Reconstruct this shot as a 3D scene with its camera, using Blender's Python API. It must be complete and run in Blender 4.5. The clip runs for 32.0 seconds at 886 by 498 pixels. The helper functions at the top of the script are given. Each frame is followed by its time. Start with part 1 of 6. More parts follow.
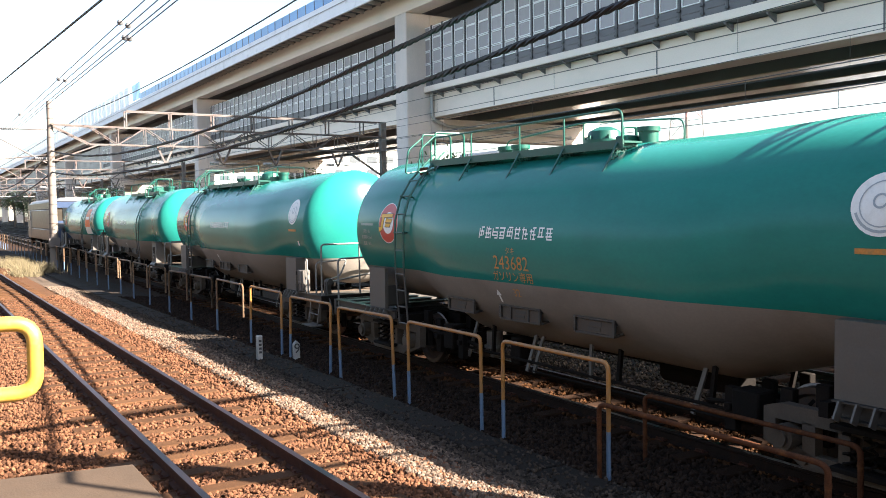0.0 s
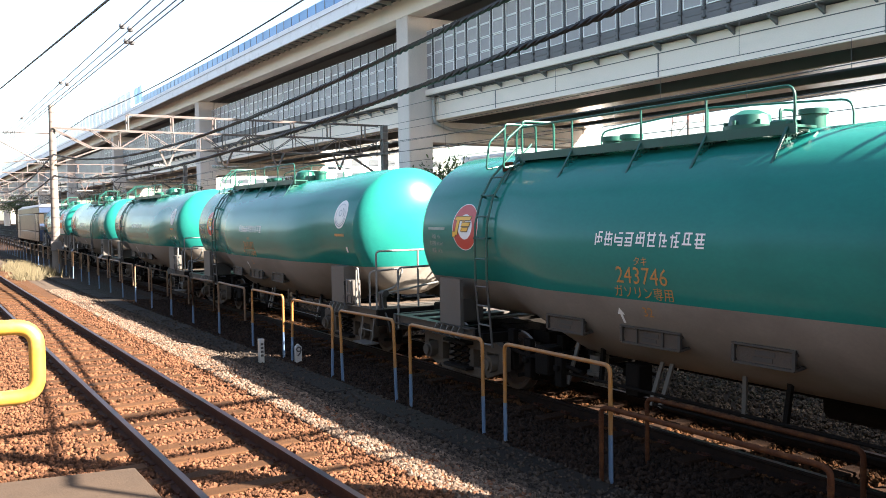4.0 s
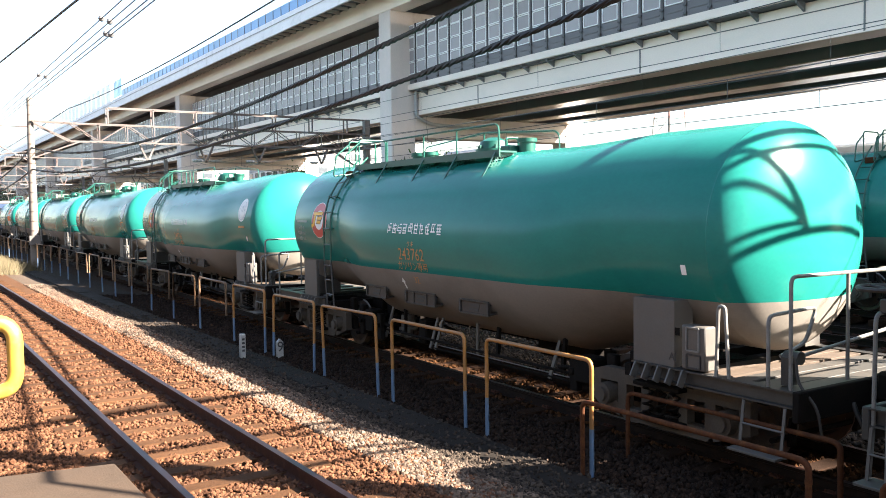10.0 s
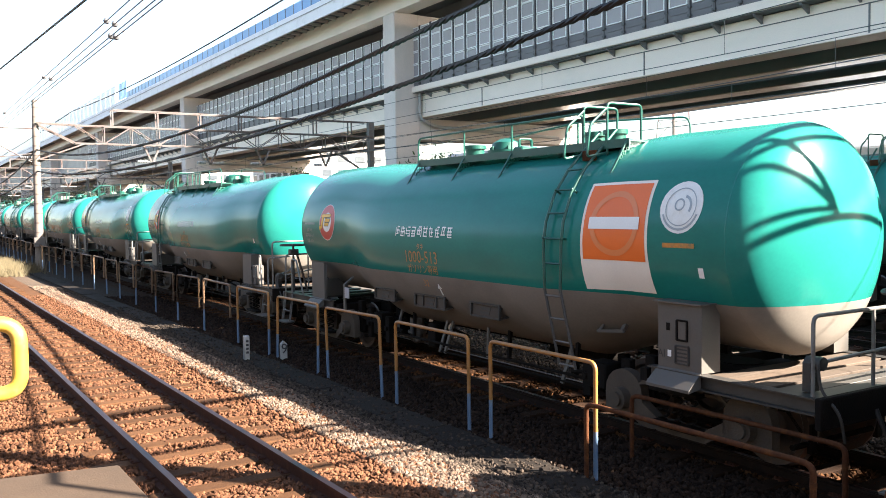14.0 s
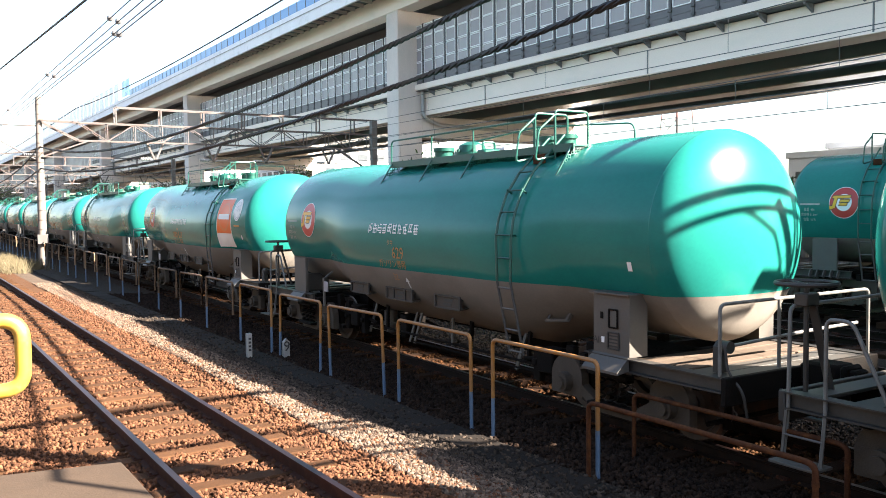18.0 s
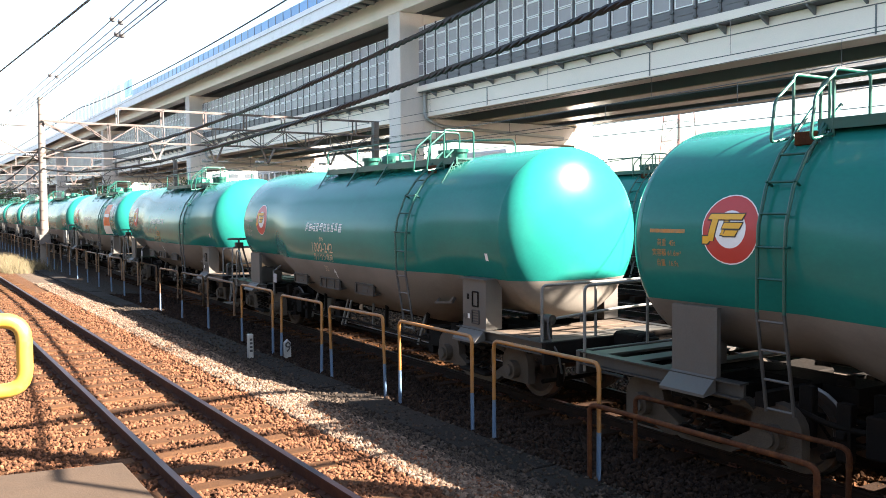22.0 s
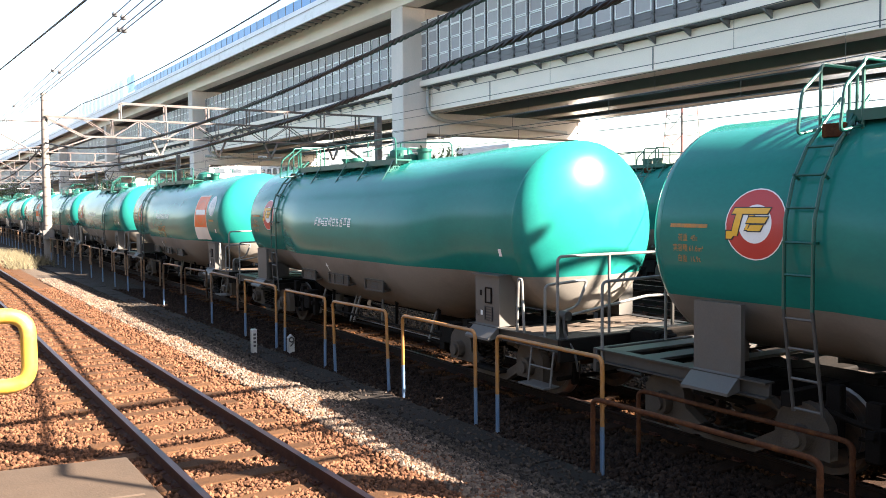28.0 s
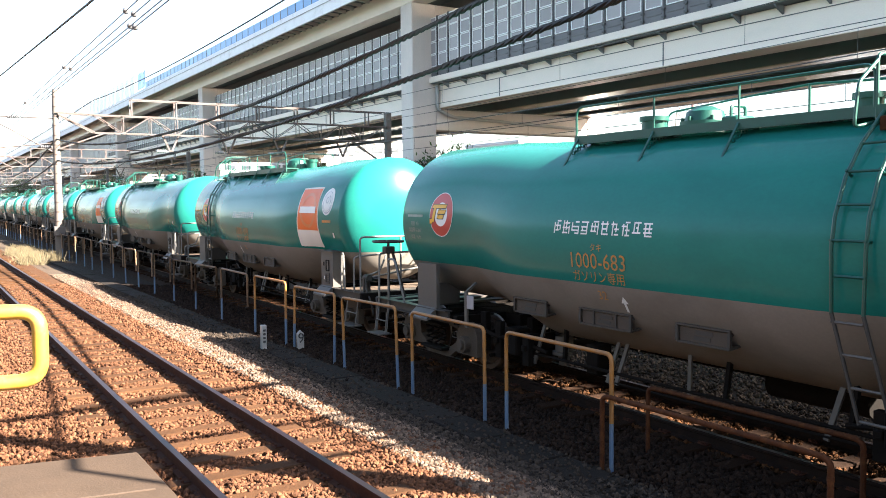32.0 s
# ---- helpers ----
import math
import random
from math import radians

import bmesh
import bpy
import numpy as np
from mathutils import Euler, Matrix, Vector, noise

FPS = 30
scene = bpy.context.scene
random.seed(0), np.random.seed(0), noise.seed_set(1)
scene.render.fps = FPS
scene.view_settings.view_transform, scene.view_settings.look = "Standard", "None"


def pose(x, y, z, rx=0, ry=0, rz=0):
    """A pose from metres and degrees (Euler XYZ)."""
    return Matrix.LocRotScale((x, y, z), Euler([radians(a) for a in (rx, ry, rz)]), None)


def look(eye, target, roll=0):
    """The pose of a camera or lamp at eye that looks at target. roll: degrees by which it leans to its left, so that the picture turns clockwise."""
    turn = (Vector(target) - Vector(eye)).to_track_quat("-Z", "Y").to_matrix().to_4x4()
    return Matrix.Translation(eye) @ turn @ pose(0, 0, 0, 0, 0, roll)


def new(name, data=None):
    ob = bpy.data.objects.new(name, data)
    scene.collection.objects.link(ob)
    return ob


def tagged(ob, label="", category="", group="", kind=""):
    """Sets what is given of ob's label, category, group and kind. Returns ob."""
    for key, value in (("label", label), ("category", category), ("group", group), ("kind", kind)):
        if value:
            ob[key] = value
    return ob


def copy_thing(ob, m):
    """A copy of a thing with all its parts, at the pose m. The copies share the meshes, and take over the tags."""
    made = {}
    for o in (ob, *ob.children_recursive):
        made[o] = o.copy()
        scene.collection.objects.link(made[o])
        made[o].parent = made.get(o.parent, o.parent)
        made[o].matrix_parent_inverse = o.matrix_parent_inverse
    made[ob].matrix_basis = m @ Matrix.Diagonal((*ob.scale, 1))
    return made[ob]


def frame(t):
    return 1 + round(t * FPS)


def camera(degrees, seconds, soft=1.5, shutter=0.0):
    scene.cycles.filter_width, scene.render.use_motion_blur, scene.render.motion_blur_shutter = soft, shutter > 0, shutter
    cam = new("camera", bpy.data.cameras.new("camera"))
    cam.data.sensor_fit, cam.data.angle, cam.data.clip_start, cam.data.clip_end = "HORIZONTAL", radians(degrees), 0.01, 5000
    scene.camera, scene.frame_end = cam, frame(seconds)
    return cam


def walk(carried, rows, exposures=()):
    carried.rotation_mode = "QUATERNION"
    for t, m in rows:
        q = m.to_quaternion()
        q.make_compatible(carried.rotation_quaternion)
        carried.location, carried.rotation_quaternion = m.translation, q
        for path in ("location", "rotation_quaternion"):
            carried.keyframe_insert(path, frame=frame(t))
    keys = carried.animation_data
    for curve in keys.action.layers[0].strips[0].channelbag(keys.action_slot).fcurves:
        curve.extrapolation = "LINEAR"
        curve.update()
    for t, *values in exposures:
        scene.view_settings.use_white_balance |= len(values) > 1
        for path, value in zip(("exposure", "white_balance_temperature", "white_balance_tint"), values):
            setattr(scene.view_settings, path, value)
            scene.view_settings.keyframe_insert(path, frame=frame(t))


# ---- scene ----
cam = camera(54.87, 32.0, soft=0.9)

# ---- camera ----
EYE = (0.0, 0.0, 2.447)
CAMROWS = [
    (0, 32.05, -2.68, -0.88),
    (0.5, 32.04, -2.71, -0.92),
    (1, 32.02, -2.67, -0.97),
    (1.5, 32.05, -2.63, -1.01),
    (2, 32.02, -2.57, -1.02),
    (2.5, 32.01, -2.56, -1.00),
    (3, 31.97, -2.51, -0.99),
    (3.5, 31.94, -2.48, -0.98),
    (5.5, 32.05, -2.48, -0.79),
    (6, 32.11, -2.43, -0.79),
    (6.5, 32.14, -2.41, -0.78),
    (7, 32.27, -2.39, -0.76),
    (7.5, 32.47, -2.36, -0.75),
    (8, 32.55, -2.43, -0.73),
    (8.5, 32.70, -2.60, -0.73),
    (9, 32.81, -2.77, -0.76),
    (9.5, 32.99, -2.84, -0.79),
    (10, 33.13, -2.83, -0.80),
    (10.5, 33.13, -2.73, -0.76),
    (11, 33.03, -2.74, -0.74),
    (11.5, 33.02, -2.71, -0.77),
    (12, 32.96, -2.66, -0.81),
    (12.5, 32.90, -2.61, -0.83),
    (13, 32.84, -2.63, -0.81),
    (13.5, 32.86, -2.66, -0.78),
    (14, 32.87, -2.68, -0.75),
    (14.5, 32.87, -2.73, -0.74),
    (16.5, 32.74, -2.79, -0.66),
    (17, 32.71, -2.80, -0.64),
    (17.5, 32.70, -2.79, -0.62),
    (18, 32.69, -2.80, -0.60),
    (18.5, 32.70, -2.81, -0.58),
    (19, 32.67, -2.77, -0.56),
    (19.5, 32.66, -2.73, -0.51),
    (20, 32.64, -2.70, -0.45),
    (20.5, 32.60, -2.72, -0.40),
    (21, 32.58, -2.73, -0.38),
    (21.5, 32.59, -2.72, -0.40),
    (22, 32.59, -2.71, -0.44),
    (22.5, 32.57, -2.68, -0.48),
    (23, 32.50, -2.70, -0.50),
    (23.5, 32.46, -2.72, -0.53),
    (24, 32.48, -2.76, -0.57),
    (24.5, 32.51, -2.81, -0.62),
    (25, 32.52, -2.86, -0.65),
    (25.5, 32.48, -2.92, -0.65),
    (27.5, 32.40, -3.06, -0.54),
    (28, 32.38, -3.06, -0.55),
    (28.5, 32.30, -3.06, -0.52),
    (29, 32.23, -3.09, -0.46),
    (29.5, 32.13, -3.13, -0.37),
    (30, 32.04, -3.13, -0.31),
    (30.5, 31.93, -3.15, -0.32),
    (31, 31.86, -3.22, -0.38),
    (31.5, 31.81, -3.25, -0.45),
    (32, 31.75, -3.29, -0.51)
]


def heading(yaw, pitch, roll):
    a, b = radians(yaw), radians(pitch)
    ahead = Vector((math.sin(a) * math.cos(b), math.cos(a) * math.cos(b), math.sin(b)))
    return look(EYE, Vector(EYE) + ahead, roll)


walk(cam, [(t, heading(a, b, c)) for t, a, b, c in CAMROWS], exposures=[(0.0, 3.17, 6900, 10), (1.0, 3.28, 6900, 10), (2.0, 3.26, 6900, 10), (3.0, 3.24, 6900, 10), (5.0, 3.20, 6900, 10), (6.0, 3.20, 6900, 10), (7.0, 3.33, 6900, 10), (8.0, 3.12, 6900, 10), (9.0, 3.18, 6900, 10), (10.0, 3.33, 6900, 10), (11.0, 3.25, 6900, 10), (12.0, 3.14, 6900, 10), (14.0, 3.25, 6900, 10), (17.0, 3.27, 6900, 10), (19.0, 3.33, 6900, 10), (20.0, 3.25, 6900, 10), (22.0, 3.38, 6900, 10), (25.0, 3.40, 6900, 10), (28.0, 3.38, 6900, 10), (30.0, 3.44, 6900, 10), (32.0, 3.42, 6900, 10)])

# ---- world and sun ----
TO_SUN = Vector((1.05, -1.29, 1.147)).normalized()
world = bpy.data.worlds.new("sky")
scene.world = world
world.use_nodes = True
wn = world.node_tree.nodes
sky = wn.new("ShaderNodeTexSky")
sky.sky_type = "NISHITA"
sky.sun_disc = False
sky.sun_elevation = math.asin(TO_SUN.z)
sky.sun_rotation = math.atan2(TO_SUN.x, TO_SUN.y)
sky.air_density, sky.dust_density, sky.ozone_density = 1.0, 1.4, 1.0
wn["Background"].inputs["Strength"].default_value = 0.05
world.node_tree.links.new(sky.outputs[0], wn["Background"].inputs["Color"])
sun_data = bpy.data.lights.new("sun", "SUN")
sun_data.energy, sun_data.angle, sun_data.color = 5.0, radians(0.53), (1.0, 0.935, 0.86)
sun = new("sun", sun_data)
sun.matrix_world = look(TO_SUN * 200, (0, 0, 0))


# ---- materials ----
def material(name, color, rough=0.6, metal=0.0, vary=0.15, scale=4.0, fine=60.0, bump=0.0, dirt=None, dirt_amount=0.0,
             dirt_scale=1.5, stretch=(1, 1, 1), coat=0.0, per_object=0.0, per_island=0.0, spec=0.5):
    """A painted, rusted, cast or stony surface: base colour varied at two scales, an optional dirt layer, fine relief."""
    m = bpy.data.materials.new(name)
    m.use_nodes = True
    n, l = m.node_tree.nodes, m.node_tree.links
    b = n["Principled BSDF"]
    b.inputs["Metallic"].default_value = metal
    b.inputs["Coat Weight"].default_value = coat
    b.inputs["Coat Roughness"].default_value = 0.12
    b.inputs["Specular IOR Level"].default_value = spec
    tc = n.new("ShaderNodeTexCoord")
    mp = n.new("ShaderNodeMapping")
    mp.inputs["Scale"].default_value = stretch
    l.new(tc.outputs["Object"], mp.inputs["Vector"])
    big = n.new("ShaderNodeTexNoise")
    big.inputs["Scale"].default_value, big.inputs["Detail"].default_value = scale, 6
    small = n.new("ShaderNodeTexNoise")
    small.inputs["Scale"].default_value, small.inputs["Detail"].default_value = fine, 4
    l.new(mp.outputs[0], big.inputs["Vector"])
    l.new(mp.outputs[0], small.inputs["Vector"])
    add = n.new("ShaderNodeMath")
    add.operation = "ADD"
    l.new(big.outputs["Fac"], add.inputs[0])
    l.new(small.outputs["Fac"], add.inputs[1])
    rng = n.new("ShaderNodeMapRange")
    rng.inputs["From Min"].default_value, rng.inputs["From Max"].default_value = 0.6, 1.4
    rng.inputs["To Min"].default_value, rng.inputs["To Max"].default_value = 1 - vary, 1 + vary
    l.new(add.outputs[0], rng.inputs["Value"])
    shade = n.new("ShaderNodeMix")
    shade.data_type, shade.blend_type = "RGBA", "MULTIPLY"
    shade.inputs["Factor"].default_value = 1.0
    shade.inputs["A"].default_value = (*color, 1)
    value = rng.outputs[0]
    if per_object or per_island:
        if per_object:
            info = n.new("ShaderNodeObjectInfo")
            rnd, amount = info.outputs["Random"], per_object
        else:
            info = n.new("ShaderNodeNewGeometry")
            rnd, amount = info.outputs["Random Per Island"], per_island
        r2 = n.new("ShaderNodeMapRange")
        r2.inputs["To Min"].default_value, r2.inputs["To Max"].default_value = 1 - amount, 1 + amount
        l.new(rnd, r2.inputs["Value"])
        mul = n.new("ShaderNodeMath")
        mul.operation = "MULTIPLY"
        l.new(value, mul.inputs[0])
        l.new(r2.outputs[0], mul.inputs[1])
        value = mul.outputs[0]
    l.new(value, shade.inputs["B"])
    out = shade.outputs["Result"]
    if dirt:
        dn = n.new("ShaderNodeTexNoise")
        dn.inputs["Scale"].default_value, dn.inputs["Detail"].default_value = dirt_scale, 8
        dn.inputs["Roughness"].default_value = 0.65
        l.new(mp.outputs[0], dn.inputs["Vector"])
        dr = n.new("ShaderNodeMapRange")
        dr.inputs["From Min"].default_value, dr.inputs["From Max"].default_value = 0.62 - 0.35 * dirt_amount, 0.72
        l.new(dn.outputs["Fac"], dr.inputs["Value"])
        mix = n.new("ShaderNodeMix")
        mix.data_type = "RGBA"
        mix.inputs["B"].default_value = (*dirt, 1)
        sc = n.new("ShaderNodeMath")
        sc.operation = "MULTIPLY"
        sc.inputs[1].default_value = min(1.0, 0.35 + dirt_amount * 0.6)
        l.new(dr.outputs[0], sc.inputs[0])
        l.new(sc.outputs[0], mix.inputs["Factor"])
        l.new(out, mix.inputs["A"])
        out = mix.outputs["Result"]
    l.new(out, b.inputs["Base Color"])
    rr = n.new("ShaderNodeMapRange")
    rr.inputs["To Min"].default_value, rr.inputs["To Max"].default_value = max(0.03, rough - 0.08), min(1, rough + 0.1)
    l.new(big.outputs["Fac"], rr.inputs["Value"])
    l.new(rr.outputs[0], b.inputs["Roughness"])
    if bump:
        bp = n.new("ShaderNodeBump")
        bp.inputs["Strength"].default_value, bp.inputs["Distance"].default_value = min(1, bump), 0.02
        l.new(small.outputs["Fac"], bp.inputs["Height"])
        l.new(bp.outputs[0], b.inputs["Normal"])
    return m


GREEN = material("green_tank_paint", (0.011, 0.162, 0.134), 0.19, vary=0.08, scale=1.2, fine=30, dirt=(0.008, 0.116, 0.098), dirt_amount=0.3, dirt_scale=1.1, stretch=(1, 0.5, 1), spec=0.20)
GREY = material("grey_tank_paint", (0.190, 0.165, 0.140), 0.55, vary=0.10, scale=1.5, fine=40, dirt=(0.11, 0.088, 0.070), dirt_amount=0.5, dirt_scale=1.6, stretch=(1, 0.6, 1))
GREEN_PART = material("green_fitting_paint", (0.002, 0.066, 0.048), 0.4, vary=0.18, scale=5, dirt=(0.01, 0.05, 0.04), dirt_amount=0.4, dirt_scale=6)
STEEL_GREY = material("grey_steel_paint", (0.078, 0.070, 0.062), 0.55, vary=0.15, scale=5, dirt=(0.09, 0.07, 0.055), dirt_amount=0.5, dirt_scale=4)
# Soot colour taken almost to black, which includes the shade below the tanks.
UNDER = material("sooty_shaded_underframe", (0.007, 0.0055, 0.0045), 0.85, vary=0.3, scale=6, dirt=(0.014, 0.0085, 0.006), dirt_amount=0.5, dirt_scale=5, bump=0.3, spec=0.12)
RAIL_GREY = material("pale_grey_handrail_paint", (0.15, 0.145, 0.135), 0.5, vary=0.2, scale=7, dirt=(0.07, 0.055, 0.042), dirt_amount=0.5, dirt_scale=6)
DECK = material("worn_deck_paint", (0.040, 0.036, 0.031), 0.6, vary=0.25, scale=4, dirt=(0.06, 0.045, 0.034), dirt_amount=0.5, dirt_scale=3, per_object=0.2)
SILL = material("grimy_frame_paint", (0.028, 0.0245, 0.021), 0.6, vary=0.25, scale=4, dirt=(0.055, 0.044, 0.035), dirt_amount=0.5, dirt_scale=3)
BOGIE_CAST = material("dusty_cast_steel", (0.064, 0.046, 0.032), 0.8, vary=0.25, scale=5, dirt=(0.04, 0.028, 0.02), dirt_amount=0.5, dirt_scale=4, bump=0.3)
WHEEL = material("worn_wheel_steel", (0.06, 0.045, 0.038), 0.5, metal=0.4, vary=0.25, scale=8, dirt=(0.12, 0.06, 0.03), dirt_amount=0.6, dirt_scale=6)
TREAD = material("polished_wheel_tread", (0.16, 0.14, 0.13), 0.4, metal=0.9, vary=0.15, scale=8)
RED = material("red_emblem", (0.42, 0.028, 0.022), 0.35, vary=0.06)
FADED = material("faded_grey_marking", (0.30, 0.36, 0.33), 0.5, vary=0.25, scale=25, dirt=(0.05, 0.16, 0.12), dirt_amount=0.5, dirt_scale=14)
WHITE = material("white_marking", (0.72, 0.72, 0.70), 0.4, vary=0.06)
OCHRE = material("faded_orange_marking", (0.46, 0.19, 0.035), 0.5, vary=0.25, scale=25, dirt=(0.05, 0.16, 0.10), dirt_amount=0.55, dirt_scale=14)
YELLOW_EMBLEM = material("yellow_emblem", (0.72, 0.38, 0.02), 0.4, vary=0.06)
ORANGE = material("orange_board", (0.74, 0.135, 0.016), 0.4, vary=0.05)
ORANGE_RING = material("pale_orange_ring", (0.66, 0.19, 0.06), 0.4, vary=0.05)
CREAM = material("cream_board", (0.72, 0.66, 0.58), 0.45, vary=0.06)
DISC = material("white_disc_decal", (0.70, 0.70, 0.67), 0.4, vary=0.06, dirt=(0.5, 0.5, 0.46), dirt_amount=0.3, dirt_scale=9)
DISC_INK = material("grey_decal_ink", (0.30, 0.34, 0.36), 0.5)
BLACK = material("black_marking", (0.02, 0.02, 0.022), 0.5)
CONCRETE = material("viaduct_concrete", (0.63, 0.555, 0.515), 0.8, vary=0.10, scale=0.5, fine=18, dirt=(0.48, 0.47, 0.45), dirt_amount=0.3, dirt_scale=0.4, bump=0.1, stretch=(1, 1, 0.4))
GIRDER = material("cream_girder_paint", (0.77, 0.665, 0.59), 0.5, vary=0.06, scale=0.6, fine=20, dirt=(0.60, 0.56, 0.50), dirt_amount=0.25, dirt_scale=0.5, stretch=(1, 0.5, 1))
# Inner girders carry the shade under the decks as colour; also ribs and splices.
GIRDER_DARK = material("shaded_girder_and_joint", (0.13, 0.13, 0.135), 0.5, vary=0.12, scale=0.6)
# Tan stands in for ground light bounced onto the inner flanges.
FLANGE = material("glossy_bounce_lit_flange", (0.40, 0.34, 0.25), 0.22, vary=0.12, scale=0.4, fine=12, dirt=(0.20, 0.17, 0.13), dirt_amount=0.35, dirt_scale=0.3, spec=0.6)
# Concrete darkened for the shade below the decks.
SOFFIT = material("shaded_deck_soffit", (0.19, 0.195, 0.21), 0.8, vary=0.15, scale=0.5, dirt=(0.12, 0.12, 0.125), dirt_amount=0.4, dirt_scale=0.6)
PARAPET = material("white_parapet", (0.80, 0.79, 0.82), 0.6, vary=0.08, scale=0.5, fine=15, dirt=(0.45, 0.45, 0.46), dirt_amount=0.2, dirt_scale=0.7)
BLUE_SCREEN = material("blue_screen_panel", (0.10, 0.27, 0.55), 0.3, vary=0.10, scale=0.8, per_object=0.12)
PANEL = material("grey_noise_panel", (0.32, 0.30, 0.315), 0.45, vary=0.10, scale=1.5, per_object=0.12, dirt=(0.22, 0.22, 0.22), dirt_amount=0.25, dirt_scale=1)
PANEL_EDGE = material("pale_panel_frame", (0.80, 0.81, 0.82), 0.4, vary=0.08)
PANEL_BASE = material("dark_panel_base", (0.11, 0.105, 0.115), 0.5, vary=0.2, scale=1)
POST_DARK = material("dark_steel_post", (0.05, 0.05, 0.055), 0.5, vary=0.2)
PIPE = material("grey_drain_pipe", (0.36, 0.36, 0.36), 0.5, vary=0.1)
RAIL = material("rusty_rail_side", (0.040, 0.015, 0.010), 0.8, vary=0.3, scale=7, fine=80, dirt=(0.08, 0.034, 0.018), dirt_amount=0.4, dirt_scale=8, bump=0.2, spec=0.12)
# Darker copy of the rail side, with shade under the train in its colour.
RAIL_DARK = material("shaded_dark_rail_side", (0.011, 0.006, 0.0042), 0.75, vary=0.3, scale=7, fine=80, dirt=(0.03, 0.014, 0.008), dirt_amount=0.4, dirt_scale=8, bump=0.2, spec=0.12)
RAIL_TOP = material("polished_rail_head", (0.078, 0.040, 0.036), 0.42, metal=1.0, vary=0.12, scale=10, stretch=(8, 0.3, 1))
SLEEPER = material("rust_stained_sleeper", (0.056, 0.0255, 0.0115), 0.85, vary=0.25, scale=3, fine=45, bump=0.5, stretch=(1, 4, 4), per_object=0.25, spec=0.12)
# Darker copy of the sleeper for the tracks under and past the train, shade included.
SLEEPER_DARK = material("shaded_dark_sleeper", (0.022, 0.010, 0.005), 0.9, vary=0.25, scale=3, fine=45, bump=0.5, stretch=(1, 4, 4), per_object=0.25, spec=0.12)
BALLAST_LIGHT = material("pale_ballast_stone", (0.096, 0.0675, 0.050), 0.85, vary=0.25, scale=20, per_island=0.6, fine=120, spec=0.12)
# Mid brown for stones lying in shade, the shade being part of the colour.
BALLAST_MID = material("shaded_mid_ballast_stone", (0.036, 0.0265, 0.020), 0.85, vary=0.25, scale=20, per_island=0.7, fine=120, spec=0.12)
BALLAST_RUST = material("rust_stained_ballast_stone", (0.085, 0.0368, 0.0190), 0.85, vary=0.25, scale=20, per_island=0.6, fine=120, spec=0.12)
# Brown stone with the train's shade put into its colour.
BALLAST_SHADED = material("shaded_brown_ballast_stone", (0.018, 0.0102, 0.0066), 0.9, vary=0.25, scale=20, per_island=0.6, fine=120, spec=0.12)
GROUND_RUST = material("rusty_track_bed", (0.060, 0.027, 0.0122), 0.95, vary=0.45, scale=1.3, fine=26, bump=1.0, dirt=(0.065, 0.033, 0.017), dirt_amount=0.5, dirt_scale=9, spec=0.12)
GROUND_TAN = material("tan_gravel_bed", (0.058, 0.042, 0.031), 0.95, vary=0.45, scale=1.3, fine=26, bump=1.0, dirt=(0.08, 0.055, 0.037), dirt_amount=0.5, dirt_scale=9, spec=0.12)
PLANK = material("weathered_tan_plank", (0.062, 0.040, 0.025), 0.8, vary=0.25, scale=3, fine=40, stretch=(1, 6, 1), per_object=0.2)
PALE_INK = material("faded_cream_marking", (0.55, 0.42, 0.26), 0.5, vary=0.2, scale=25)
# Rust red, darker than the near track's bed and stones.
GROUND_RUST_RED = material("rust_red_track_bed", (0.024, 0.011, 0.005), 0.95, vary=0.45, scale=1.3, fine=26, bump=1.0, spec=0.12)
BALLAST_RUST_RED = material("rust_red_ballast_stone", (0.052, 0.022, 0.0085), 0.9, vary=0.25, scale=20, per_island=0.6, fine=120, spec=0.12)
# Bed colour lowered to deepen the shade round the train.
GROUND = material("shaded_ballast_bed", (0.018, 0.0125, 0.009), 0.95, vary=0.45, scale=1.3, fine=26, bump=1.0, dirt=(0.026, 0.018, 0.0125), dirt_amount=0.5, dirt_scale=9, spec=0.12)
SLAB = material("weathered_concrete_slab", (0.050, 0.034, 0.024), 0.9, vary=0.2, scale=2.5, fine=50, bump=0.3, dirt=(0.042, 0.030, 0.022), dirt_amount=0.5, dirt_scale=2, spec=0.12)
# Lid concrete darkened because the train's shadow lies along the trough.
TROUGH = material("shade_darkened_concrete_lid", (0.017, 0.013, 0.0105), 0.9, vary=0.25, scale=3, fine=60, bump=0.3, per_object=0.2, spec=0.12)
HOOP_TOP = material("worn_orange_rail_paint", (0.26, 0.105, 0.014), 0.5, vary=0.2, scale=6, dirt=(0.19, 0.115, 0.07), dirt_amount=0.6, dirt_scale=7)
HOOP_PALE = material("pale_orange_rail_paint", (0.20, 0.115, 0.060), 0.55, vary=0.25, scale=6, dirt=(0.16, 0.12, 0.095), dirt_amount=0.6, dirt_scale=7)
HOOP_FOOT = material("pale_blue_rail_paint", (0.075, 0.125, 0.20), 0.5, vary=0.15, scale=8, dirt=(0.14, 0.14, 0.15), dirt_amount=0.3, dirt_scale=9)
RUST_PIPE = material("rusted_rail_pipe", (0.055, 0.019, 0.008), 0.8, vary=0.4, scale=9, dirt=(0.15, 0.058, 0.018), dirt_amount=0.4, dirt_scale=10, bump=0.3, spec=0.12)
YELLOW = material("yellow_handrail_paint", (0.36, 0.20, 0.028), 0.45, vary=0.14, scale=7, dirt=(0.34, 0.24, 0.12), dirt_amount=0.4, dirt_scale=9)
